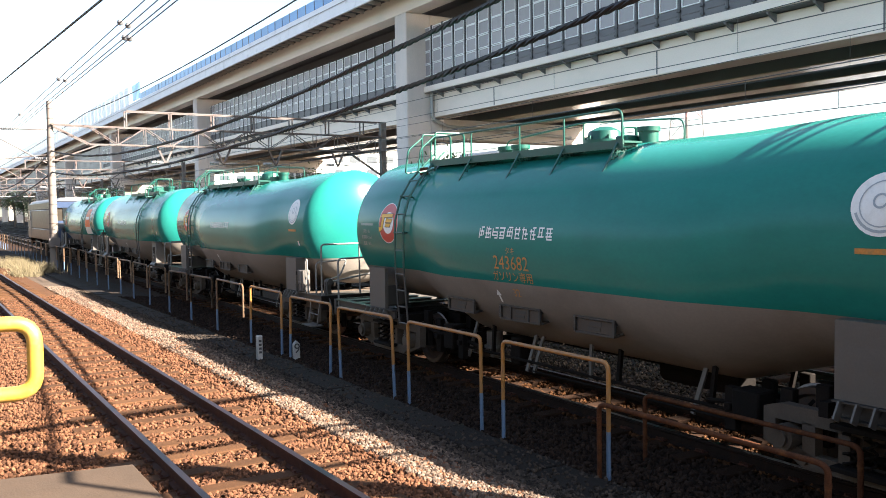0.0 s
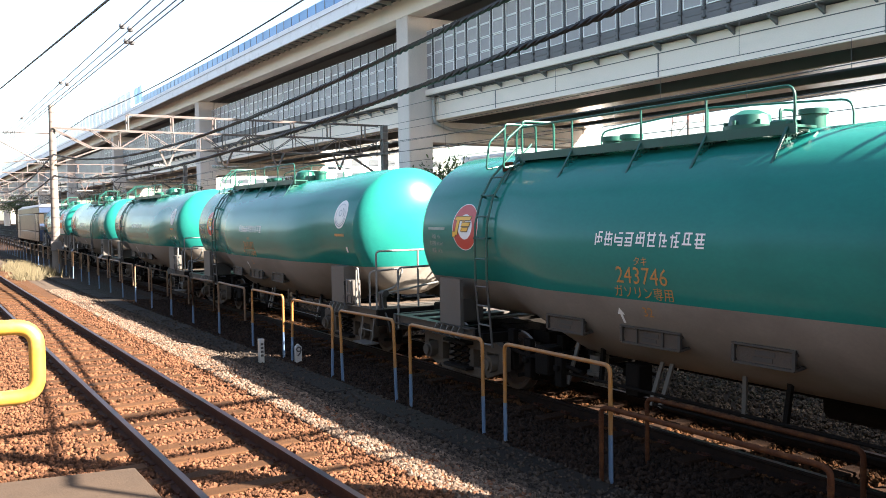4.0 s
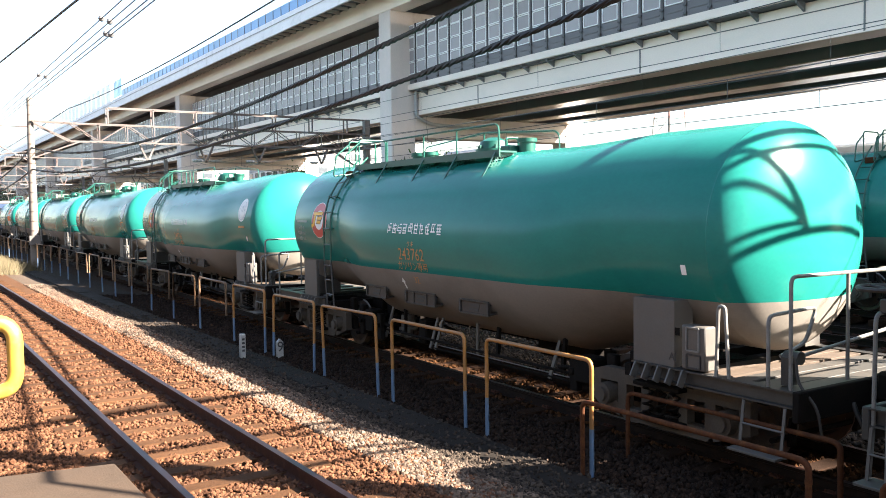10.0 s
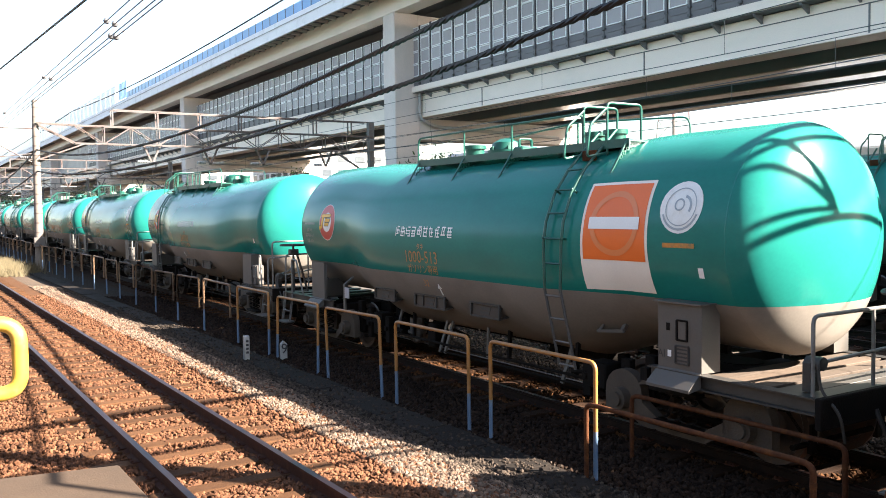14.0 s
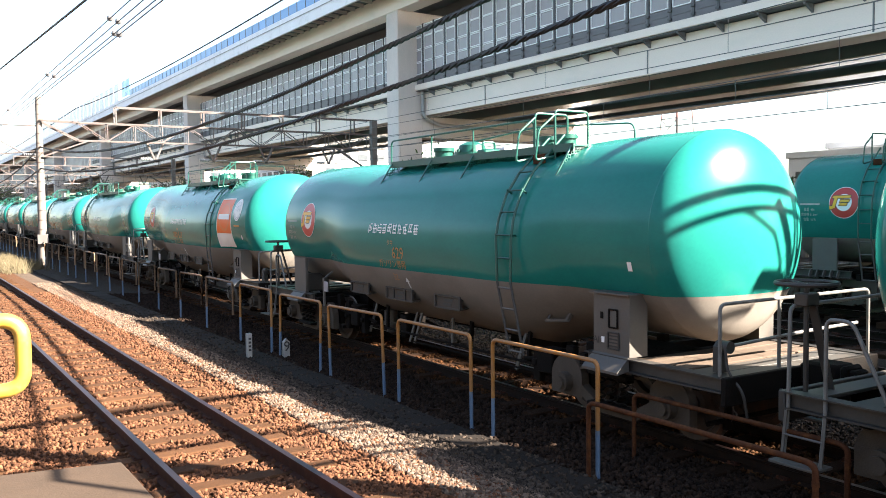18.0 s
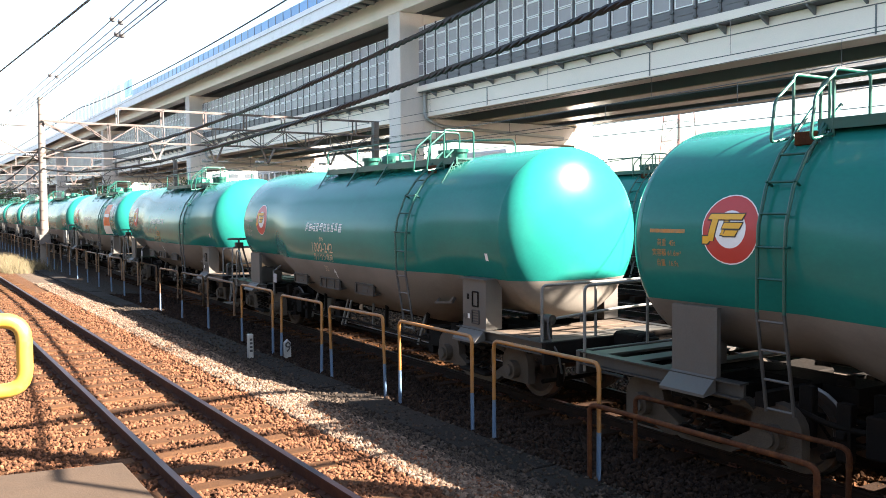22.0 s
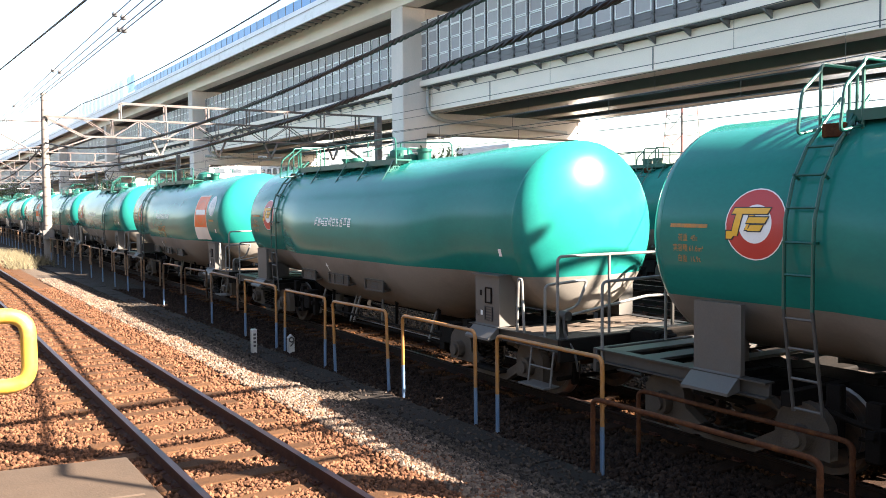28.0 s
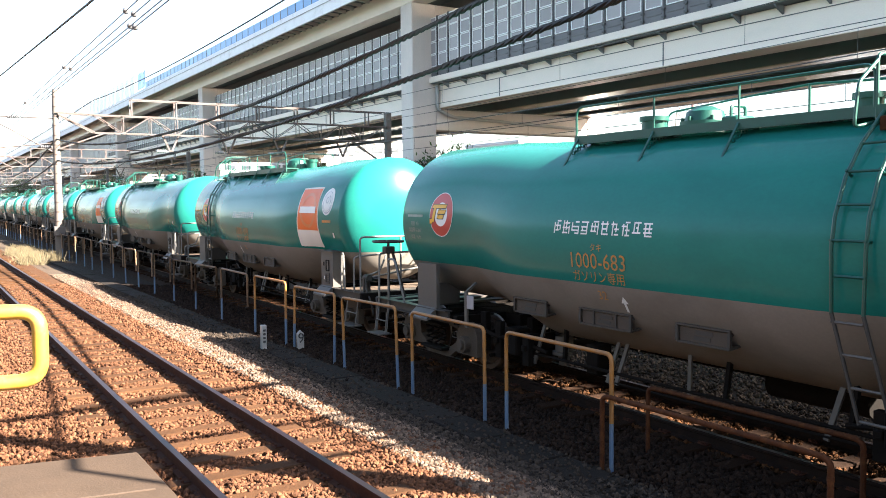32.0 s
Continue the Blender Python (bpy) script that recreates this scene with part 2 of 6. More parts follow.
POLE = material("pale_concrete_pole", (0.140, 0.118, 0.102), 0.85, vary=0.14, scale=2, fine=50, dirt=(0.15, 0.11, 0.08), dirt_amount=0.3, dirt_scale=3)
TRUSS = material("rust_streaked_gantry_steel", (0.068, 0.062, 0.061), 0.55, vary=0.25, scale=2, dirt=(0.075, 0.028, 0.015), dirt_amount=0.7, dirt_scale=1.1)
TRUSS_DARK = material("dark_gantry_steel", (0.08, 0.07, 0.065), 0.6, vary=0.25, scale=3)
WIRE = material("black_cable_sheath", (0.011, 0.011, 0.012), 0.6, vary=0.2, scale=30)
WIRE_THIN = material("weathered_wire", (0.06, 0.062, 0.066), 0.5, metal=0.2)
INSULATOR = material("grey_insulator", (0.10, 0.10, 0.105), 0.35)
INSULATOR_WHITE = material("white_porcelain", (0.30, 0.29, 0.28), 0.25)


# ---- mesh helpers ----
def mesh_of(bm, name, mats, smooth=False):
    me = bpy.data.meshes.new(name)
    bmesh.ops.recalc_face_normals(bm, faces=bm.faces)
    if smooth:
        for f in bm.faces:
            f.smooth = True
        for e in bm.edges:
            if len(e.link_faces) == 2 and e.calc_face_angle(0) > 0.7:
                e.smooth = False
    bm.to_mesh(me)
    bm.free()
    for m in mats if isinstance(mats, (list, tuple)) else [mats]:
        me.materials.append(m)
    return me


def part(name, bm, mats, parent=None, label="", smooth=True):
    """One bmesh, or a ready mesh, as one object under a thing or a part."""
    me = mesh_of(bm, name, mats, smooth) if isinstance(bm, bmesh.types.BMesh) else bm
    ob = new(name, me)
    if parent:
        ob.parent = parent
    if label:
        ob["label"] = label
    return ob


def thing(name, label, category, at=(0, 0, 0), group="", kind="", rz=0):
    ob = new(name)
    ob.empty_display_size = 0.1
    ob.matrix_basis = pose(*at, 0, 0, rz)
    return tagged(ob, label, category, group, kind)


def bm_new():
    return bmesh.new()


def box(bm, x0, x1, y0, y1, z0, z1, bevel=0.0, mat=0):
    made = bmesh.ops.create_cube(bm, size=1.0)["verts"]
    c = Vector(((x0 + x1) / 2, (y0 + y1) / 2, (z0 + z1) / 2))
    for v in made:
        v.co = Vector((v.co.x * (x1 - x0), v.co.y * (y1 - y0), v.co.z * (z1 - z0))) + c
    faces = {f for v in made for f in v.link_faces}
    for f in faces:
        f.material_index = mat
    if bevel:
        edges = {e for v in made for e in v.link_edges}
        bmesh.ops.bevel(bm, geom=list(edges), offset=bevel, segments=1, affect="EDGES", profile=0.5)
    return bm


def frame_axes(d):
    d = d.normalized()
    u = Vector((0, 0, 1)) if abs(d.z) < 0.9 else Vector((1, 0, 0))
    a = d.cross(u).normalized()
    return a, d.cross(a).normalized()


def tube(bm, pts, r, seg=8, closed=False, caps=True, mat=0):
    """A round bar along a line of points."""
    pts = [Vector(p) for p in pts]
    rings = []
    n = len(pts)
    prev = None
    for i, p in enumerate(pts):
        if closed:
            d = pts[(i + 1) % n] - pts[i - 1]
        else:
            d = pts[min(i + 1, n - 1)] - pts[max(i - 1, 0)]
        d = d.normalized()
        if prev is None:
            a, b = frame_axes(d)
        else:
            a = (prev - d * prev.dot(d)).normalized()
            b = d.cross(a)
        prev = a
        rings.append([bm.verts.new(p + (a * math.cos(2 * math.pi * k / seg) + b * math.sin(2 * math.pi * k / seg)) * r) for k in range(seg)])
    pairs = list(zip(rings, rings[1:])) + ([(rings[-1], rings[0])] if closed else [])
    for r0, r1 in pairs:
        for k in range(seg):
            f = bm.faces.new((r0[k], r0[(k + 1) % seg], r1[(k + 1) % seg], r1[k]))
            f.material_index = mat
    if caps and not closed:
        bm.faces.new(rings[0]).material_index = mat
        bm.faces.new(list(reversed(rings[-1]))).material_index = mat
    return bm


def rounded(pts, r, steps=4):
    """A path with its inner corners rounded."""
    pts = [Vector(p) for p in pts]
    out = [pts[0]]
    for a, b, c in zip(pts, pts[1:], pts[2:]):
        ra = min(r, (a - b).length * 0.49)
        rc = min(r, (c - b).length * 0.49)
        p, q = b + (a - b).normalized() * ra, b + (c - b).normalized() * rc
        for i in range(steps + 1):
            s = i / steps
            out.append(p * (1 - s) ** 2 + b * 2 * s * (1 - s) + q * s * s)
    return out + [pts[-1]]


def beam(bm, a, b, w, h=None, mat=0):
    """A square bar from a to b."""
    a, b = Vector(a), Vector(b)
    u, v = frame_axes(b - a)
    h = h or w
    rings = [[bm.verts.new(p + u * (sx * w / 2) + v * (sy * h / 2)) for sx, sy in ((-1, -1), (1, -1), (1, 1), (-1, 1))] for p in (a, b)]
    for k in range(4):
        bm.faces.new((rings[0][k], rings[0][(k + 1) % 4], rings[1][(k + 1) % 4], rings[1][k])).material_index = mat
    bm.faces.new(rings[0]).material_index = mat
    bm.faces.new(list(reversed(rings[1]))).material_index = mat
    return bm


def lathe(bm, profile, seg=32, axis="y", centre=(0, 0, 0), mat=0):
    """Turn a profile of (along, radius) round an axis."""
    c = Vector(centre)
    rings = []
    for s, r in profile:
        ring = []
        for k in range(seg if r > 1e-6 else 1):
            t = 2 * math.pi * k / seg
            u, v = r * math.cos(t), r * math.sin(t)
            p = {"y": (u, s, v), "z": (u, v, s), "x": (s, u, v)}[axis]
            ring.append(bm.verts.new(c + Vector(p)))
        rings.append(ring)
    for r0, r1 in zip(rings, rings[1:]):
        if len(r0) == len(r1) == 1:
            continue
        for k in range(seg):
            k1 = (k + 1) % seg
            if len(r0) == 1:
                f = bm.faces.new((r0[0], r1[k], r1[k1]))
            elif len(r1) == 1:
                f = bm.faces.new((r0[k], r0[k1], r1[0]))
            else:
                f = bm.faces.new((r0[k], r0[k1], r1[k1], r1[k]))
            f.material_index = mat
    return bm


def drum(bm, centre, r, h, axis="z", seg=16, mat=0):
    lathe(bm, [(-h / 2, 0), (-h / 2, r), (h / 2, r), (h / 2, 0)], seg, axis, centre, mat)
    return bm


def prism(bm, outline, y0, y1, mat=0):
    """A polygon in the x-z plane, given depth along y."""
    a = [bm.verts.new((x, y0, z)) for x, z in outline]
    b = [bm.verts.new((x, y1, z)) for x, z in outline]
    bm.faces.new(a).material_index = mat
    bm.faces.new(list(reversed(b))).material_index = mat
    for i in range(len(outline)):
        j = (i + 1) % len(outline)
        bm.faces.new((a[i], b[i], b[j], a[j])).material_index = mat
    return bm


def prism_x(bm, outline, x0, x1, mat=0):
    """A polygon in the y-z plane, given depth along x."""
    a = [bm.verts.new((x0, y, z)) for y, z in outline]
    b = [bm.verts.new((x1, y, z)) for y, z in outline]
    bm.faces.new(a).material_index = mat
    bm.faces.new(list(reversed(b))).material_index = mat
    for i in range(len(outline)):
        j = (i + 1) % len(outline)
        bm.faces.new((a[i], b[i], b[j], a[j])).material_index = mat
    return bm


# ---- ground and tracks ----
NEAR_TRACK, TRAIN_TRACK, TRAIN_RAIL, SLANT = 2.655, 8.10, -0.24, 0.018
ZONES = ((-60.0, -0.20), (1.3, -0.165), (1.6, -0.158), (3.75, -0.158), (4.15, -0.15), (4.75, -0.2), (5.2, -0.33), (5.35, -0.33), (6.6, -0.36), (7.2, -0.42), (9.9, -0.42), (11.2, -0.38), (14.0, -0.3), (60.0, -0.3))


def ground_z(x):
    return float(np.interp(x, [a for a, _ in ZONES], [b for _, b in ZONES]))


def build_ground():
    bm = bm_new()
    xs = [-900, -200, -60, -20, -8, -5, -3, 0, 1.3, 1.6, 2, 3, 3.75, 4.15, 4.5, 4.75, 5.2, 5.35, 6.0, 6.6, 7.2, 8.5, 9.9, 11.2, 14, 20, 40, 100, 300, 1200]
    ys = [-300, -60, -20, -8, 0, 4, 8, 12, 16, 20, 26, 34, 45, 60, 90, 150, 300, 800, 2500]
    grid = [[bm.verts.new((x, y, ground_z(x) - 0.02)) for x in xs] for y in ys]
    for r0, r1 in zip(grid, grid[1:]):
        for i in range(len(xs) - 1):
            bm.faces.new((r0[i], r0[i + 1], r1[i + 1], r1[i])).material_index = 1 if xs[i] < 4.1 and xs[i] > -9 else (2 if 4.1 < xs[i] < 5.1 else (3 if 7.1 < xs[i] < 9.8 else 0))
    tagged(part("ground", bm, [GROUND, GROUND_RUST, GROUND_TAN, GROUND_RUST_RED]), "rust-brown gravel ground along the railway tracks", "ground", kind="structure")


def stones(name, label, mat, count, place, size, seed):
    """A spread of loose angular stones as one mesh."""
    rng = np.random.default_rng(seed)
    base = np.array([(0, 0, 1), (0.9, 0, 0.3), (0.25, 0.85, 0.35), (-0.75, 0.5, 0.3), (-0.7, -0.55, 0.35), (0.3, -0.85, 0.3),
                     (0.55, 0.45, -0.6), (-0.3, 0.6, -0.6), (-0.7, 0, -0.6), (-0.2, -0.65, -0.6), (0.6, -0.4, -0.6)])
    tris = np.array([(0, 1, 2), (0, 2, 3), (0, 3, 4), (0, 4, 5), (0, 5, 1), (1, 6, 2), (2, 6, 7), (2, 7, 3), (3, 7, 8), (3, 8, 4), (4, 8, 9), (4, 9, 5), (5, 9, 10), (5, 10, 1), (1, 10, 6)])
    xyz = place(rng, count)
    n = len(xyz)
    pts = base[None] * rng.uniform(0.75, 1.25, (n, len(base), 3))
    scale = rng.uniform(size[0], size[1], n)[:, None, None] * rng.uniform(0.65, 1.25, (n, 1, 3))
    pts = pts * scale
    a = rng.uniform(0, 6.283, n)
    tilt = rng.normal(0, 0.5, n)
    ca, sa, ct, st = np.cos(a)[:, None], np.sin(a)[:, None], np.cos(tilt)[:, None], np.sin(tilt)[:, None]
    x, y, z = pts[..., 0], pts[..., 1], pts[..., 2]
    y, z = y * ct - z * st, y * st + z * ct
    x, y = x * ca - y * sa, x * sa + y * ca
    pts = np.stack([x, y, z], -1) + xyz[:, None]
    faces = (tris[None] + np.arange(n)[:, None, None] * len(base)).reshape(-1, 3)
    me = bpy.data.meshes.new(name)
    me.from_pydata(pts.reshape(-1, 3).tolist(), [], faces.tolist())
    me.materials.append(mat)
    tagged(new(name, me), label, "gravel", kind="stuff")


def strip(x0, x1, y0, y1, lift, power=1.0, avoid=False):
    """Places on a strip of ground, thinning out with distance."""
    def place(rng, count):
        x = rng.uniform(x0, x1, count)
        y = y0 + (y1 - y0) * rng.uniform(0, 1, count) ** power
        z = np.interp(x, [a for a, _ in ZONES], [b for _, b in ZONES]) + rng.uniform(lift[0], lift[1], count)
        if avoid:
            # few stones lie on the sleepers
            off = (y - 7.24 + 0.31) % 0.62 - 0.31
            keep = (np.abs(off) > 0.105) | (np.abs(x - NEAR_TRACK) > 1.06) | (rng.uniform(0, 1, count) < 0.12)
            x, y, z = x[keep], y[keep], z[keep]
        return np.stack([x, y, z], -1)
    return place


def rail_mesh(name, length, side):
    """A flat-footed rail, 1 m rail top at z = 0."""
    prof = [(-0.032, 0.0), (0.032, 0.0), (0.034, -0.03), (0.009, -0.045), (0.009, -0.125), (0.064, -0.142), (0.064, -0.153), (-0.064, -0.153), (-0.064, -0.142), (-0.009, -0.125), (-0.009, -0.045), (-0.034, -0.03)]
    bm = bm_new()
    prism(bm, prof, 0, length)
    bmesh.ops.recalc_face_normals(bm, faces=bm.faces)
    for f in bm.faces:
        if f.normal.z > 0.9 and f.calc_center_median().z > -0.01:
            f.material_index = 1
    return mesh_of(bm, name, [side, RAIL_TOP])


def build_track(name, label, x, z, y0, y1, sleepers, joint=0.62, slant=0.0):
    track = thing(name, label, "railway track", (x, 0, z), kind="structure", rz=-math.degrees(math.atan(slant)))
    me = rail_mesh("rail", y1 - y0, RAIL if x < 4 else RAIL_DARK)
    for dx in (-0.566, 0.566):
        r = part("rail", me, None, track)
        r.location = (dx, y0, 0)
    bm = bm_new()
    box(bm, -1.05, 1.05, -0.11, 0.11, -0.28, -0.135, 0.012)
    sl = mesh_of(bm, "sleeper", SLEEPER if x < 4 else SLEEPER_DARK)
    bm = bm_new()
    box(bm, -0.10, 0.10, -0.07, 0.07, -0.137, -0.12, 0.004)
    for sx in (-0.085, 0.085):
        drum(bm, (sx, 0.045, -0.115), 0.014, 0.03, seg=6)
        drum(bm, (sx, -0.045, -0.115), 0.014, 0.03, seg=6)
    plate = mesh_of(bm, "tie_plate", RAIL)
    rng = random.Random(5)
    for i in range(sleepers):
        y = 7.24 - 6 * joint + i * joint
        o = part("sleeper", sl, None, track)
        o.matrix_basis = pose(rng.uniform(-0.03, 0.03), y + rng.uniform(-0.015, 0.015), rng.uniform(-0.012, 0.008), 0, 0, rng.uniform(-0.7, 0.7))
        if i < 45:
            for dx in (-0.566, 0.566):
                p = part("tie_plate", plate, None, track)
                p.location = (dx, y, 0)


def build_trough():
    duct = thing("cable_trough", "concrete cable trough with loose lids, darkened for the train's shade", "cable trough", (5.62, 0, -0.30), kind="structure")
    bm = bm_new()
    box(bm, -0.25, 0.25, 0, 0.985, -0.12, 0.0, 0.012)
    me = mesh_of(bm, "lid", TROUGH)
    rng = random.Random(8)
    for i in range(90):
        o = part("lid", me, None, duct)
        o.matrix_basis = pose(rng.uniform(-0.012, 0.012), 2 + i * 1.0, rng.uniform(-0.006, 0.008), rng.uniform(-0.4, 0.4), rng.uniform(-0.6, 0.6), rng.uniform(-0.5, 0.5))


def build_slab():
    s = thing("crossing_slab", "worn brown concrete slab laid beside the near rail", "concrete slab", (0, 0, 0), kind="structure")
    bm = bm_new()
    v = [(-3.0, 0.5), (1.84, 0.5), (1.82, 8.8), (-3.0, 9.75)]
    lo = [bm.verts.new((x, y, -0.24)) for x, y in v]
    hi = [bm.verts.new((x, y, -0.05)) for x, y in v]
    bm.faces.new(hi)
    for i in range(4):
        bm.faces.new((lo[i], lo[(i + 1) % 4], hi[(i + 1) % 4], hi[i]))
    bmesh.ops.bevel(bm, geom=[e for e in bm.edges if all(w.co.z > -0.1 for w in e.verts)], offset=0.015, segments=1, affect="EDGES")
    part("slab", bm, SLAB, s, smooth=False)
    bm = bm_new()
    beam(bm, (-3.0, 8.35, -0.047), (1.7, 7.55, -0.047), 0.025, 0.008)
    part("joint_line", bm, BALLAST_LIGHT, s)


build_ground()
build_track("track_1", "near railway track with rust-brown rails and sleepers in ballast", NEAR_TRACK, 0.0, -30, 420, 130)
build_track("track_2", "railway track under the tank wagon train", TRAIN_TRACK, TRAIN_RAIL, -60, 420, 60, 0.62, SLANT)
for i, (tx, tz) in enumerate(((12.4, -0.14), (15.7, -0.1), (18.9, 0.0), (23.0, 0.0))):
    build_track("track_%d" % (i + 3), "siding track in the freight yard", tx, tz, -40, 300, 45)
build_trough()
build_slab()


# ---- fences ----
def hoop(length, height, radius, mat_top, mat_foot, split, parent=None):
    """A hoop of bent pipe standing on two feet along y, its foot painted another colour."""
    bm = bm_new()
    r = 0.09
    tube(bm, rounded([(0, 0, split), (0, 0, height), (0, length, height), (0, length, split)], r, 5), radius, 10)
    top = mesh_of(bm, "rail_hoop", mat_top, True)
    bm = bm_new()
    tube(bm, [(0, 0, -0.25), (0, 0, split)], radius * 1.02, 10)
    foot = mesh_of(bm, "post_foot", mat_foot, True)
    return top, foot


def build_fences():
    top, foot = hoop(1.82, 1.13, 0.024, HOOP_TOP, HOOP_FOOT, 0.42)
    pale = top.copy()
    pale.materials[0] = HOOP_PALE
    first = None
    rng = random.Random(3)
    y = 6.42
    for i in range(48):
        x = 5.98 + 0.012 * (y - 6.4)
        gap = 0.5
        if first is None:
            first = thing("guard_rail_hoop", "orange-topped pipe guard rail hoop with pale blue feet", "guard rail", (x, y, -0.27), "guard rails along the freight line")
            part("rail_hoop", top, None, first)
            for dy in (0, 1.82):
                part("post_foot", foot, None, first, "pale blue painted foot").location = (0, dy, 0)
        else:
            h = copy_thing(first, pose(x, y, -0.27 + rng.uniform(-0.02, 0.02), rng.uniform(-0.8, 0.8), rng.uniform(-1.2, 1.2), rng.uniform(-0.8, 0.8)))
            # hoops from the sixth on get the paler orange
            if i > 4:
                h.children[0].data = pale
                h["label"] = "pale orange pipe guard rail hoop with pale blue feet"
        y += 1.82 + gap
    one = thing("rusty_barrier_hoop", "low barrier hoop of heavily rusted pipe", "guard rail", (5.88, 6.45, -0.33), "rusty barrier hoops")
    bm = bm_new()
    tube(bm, rounded([(0, 0, 0.62), (0, 0, 0.78), (0, -2.55, 0.78), (0, -2.55, 0.62)], 0.12, 5), 0.026, 10)
    part("top_rail", bm, RUST_PIPE, one)
    for dy in (0, -2.55):
        bm = bm_new()
        tube(bm, [(0, dy, -0.1), (0, dy, 0.62)], 0.026, 10)
        tube(bm, [(0, dy, 0.60), (0, dy, 0.64)], 0.029, 10)
        part("post", bm, RUST_PIPE, one)
    copy_thing(one, pose(6.9, 6.82, -0.44))
    copy_thing(one, pose(5.86, 3.3, -0.33))
    # the platform's yellow handrail
    y_rail = thing("platform_handrail", "thick yellow painted handrail end on the platform", "handrail", (0.44, 4.0, 1.69))
    bm = bm_new()
    tube(bm, rounded([(-1.6, 0.25, 0.30), (0, 0, 0.30), (0, 0, 0.0), (-1.6, 0.25, 0.0)], 0.09, 6), 0.033, 14)
    part("rail_loop", bm, YELLOW, y_rail)
    bm = bm_new()
    tube(bm, [(-1.5, 0.234, -0.79), (-1.5, 0.234, 0.30)], 0.03, 12)
    part("post", bm, YELLOW, y_rail)
    bm = bm_new()
    box(bm, -6.0, 0.75, -6.0, 4.35, -1.1, -0.5, 0.02)
    deck = part("platform", bm, SLAB, None)
    deck.location = (-0.95, 0, 1.40)
    tagged(deck, "concrete platform end behind the camera", "platform", kind="structure")


build_fences()


# ---- distance markers ----
def build_markers():
    m = thing("marker_stake", "small white trackside stake with dark bars of writing", "track marker", (5.46, 15.22, -0.3), "white trackside stakes")
    bm = bm_new()
    box(bm, -0.05, 0.05, -0.05, 0.05, 0, 0.45, 0.012)
    part("stake", bm, INSULATOR_WHITE, m)
    bm = bm_new()
    for i in range(4):
        box(bm, -0.025, 0.025, -0.0555, -0.052, 0.12 + i * 0.07, 0.16 + i * 0.07)
    part("writing", bm, BLACK, m)
    m = thing("marker_stake", "small white trackside stake with a black numeral nine", "track marker", (6.12, 15.05, -0.35), "white trackside stakes")
    bm = bm_new()
    prism(bm, [(-0.06, 0), (0.06, 0), (0.06, 0.30), (0.0, 0.36), (-0.06, 0.30)], -0.04, 0.04)
    part("stake", bm, INSULATOR_WHITE, m)
    lettering("9", 0.27, BLACK, m, "numeral", (0, -0.045, 0.21), (90, 0, 0), 0.002)


def lettering(text, size, mat, parent, name, at, turn, depth=0.002, squeeze=1.0, label=""):
    """Words as a thin mesh, from the built-in font."""
    cu = bpy.data.curves.new(name, "FONT")
    cu.body, cu.size, cu.extrude, cu.align_x, cu.align_y, cu.resolution_u = text, size, depth, "CENTER", "CENTER", 2
    tmp = bpy.data.objects.new("tmp", cu)
    scene.collection.objects.link(tmp)
    bpy.context.view_layer.update()
    me = bpy.data.meshes.new_from_object(tmp.evaluated_get(bpy.context.evaluated_depsgraph_get()))
    bpy.data.objects.remove(tmp)
    me.materials.clear()
    me.materials.append(mat)
    ob = part(name, me, None, parent, label)
    ob.matrix_basis = pose(*at, *turn) @ Matrix.Diagonal((squeeze, 1, 1, 1))
    return ob


build_markers()


# ---- tank wagons ----
TANK_R, TANK_Z, CYL, END, AHEAD, AFT = 1.25, 2.32, 5.25, 5.77, 0.36, 0.04
MID_R, MID_Z, MID_Y, CONE_Y = 1.41, 2.10, 2.35, 3.65
LINE_Z, TANK_TOP = 1.665, 3.51


def tank_at(y):
    """Radius and centre height of the tank at y: a deeper belly between two cones."""
    s = max(0.0, min(1.0, (CONE_Y - abs(y)) / (CONE_Y - MID_Y)))
    return TANK_R + (MID_R - TANK_R) * s, TANK_Z + (MID_Z - TANK_Z) * s


def on_tank(u, v, y0, z0, lift=0.004, side=-1):
    """A point u along and v up the tank's skin from (y0, z0); side -1 faces the platform."""
    r, c = tank_at(y0 + side * u)
    a = math.asin(max(-1, min(1, (z0 - c) / r))) + v / r
    return (side * (r + lift) * math.cos(a), y0 + side * u, c + (r + lift) * math.sin(a))


def skin_patch(bm, y0, z0, w, h, lift=0.004, nx=2, ny=8, side=-1, mat=0):
    g = [[bm.verts.new(on_tank(-w / 2 + w * i / nx, -h / 2 + h * j / ny, y0, z0, lift, side)) for i in range(nx + 1)] for j in range(ny + 1)]
    for a, b in zip(g, g[1:]):
        for i in range(nx):
            bm.faces.new((a[i], a[i + 1], b[i + 1], b[i])).material_index = mat


def skin_ring(bm, y0, z0, r0, r1, lift=0.004, seg=28, a0=0.0, a1=360.0, cu=0.0, cv=0.0, mat=0, side=-1):
    n = max(3, int(seg * (a1 - a0) / 360))
    rows = []
    for k in range(n + 1):
        t = radians(a0 + (a1 - a0) * k / n)
        rows.append([bm.verts.new(on_tank(cu + r * math.cos(t), cv + r * math.sin(t), y0, z0, lift, side)) for r in ((r0, (r0 + r1) / 2, r1) if r0 > 0 else (0.001, r1 * 0.5, r1))])
    for a, b in zip(rows, rows[1:]):
        for i in range(2):
            bm.faces.new((a[i], a[i + 1], b[i + 1], b[i])).material_index = mat


def skin_poly(bm, pts, y0, z0, lift, side=-1):
    bm.faces.new([bm.verts.new(on_tank(u, v, y0, z0, lift, side)) for u, v in pts])


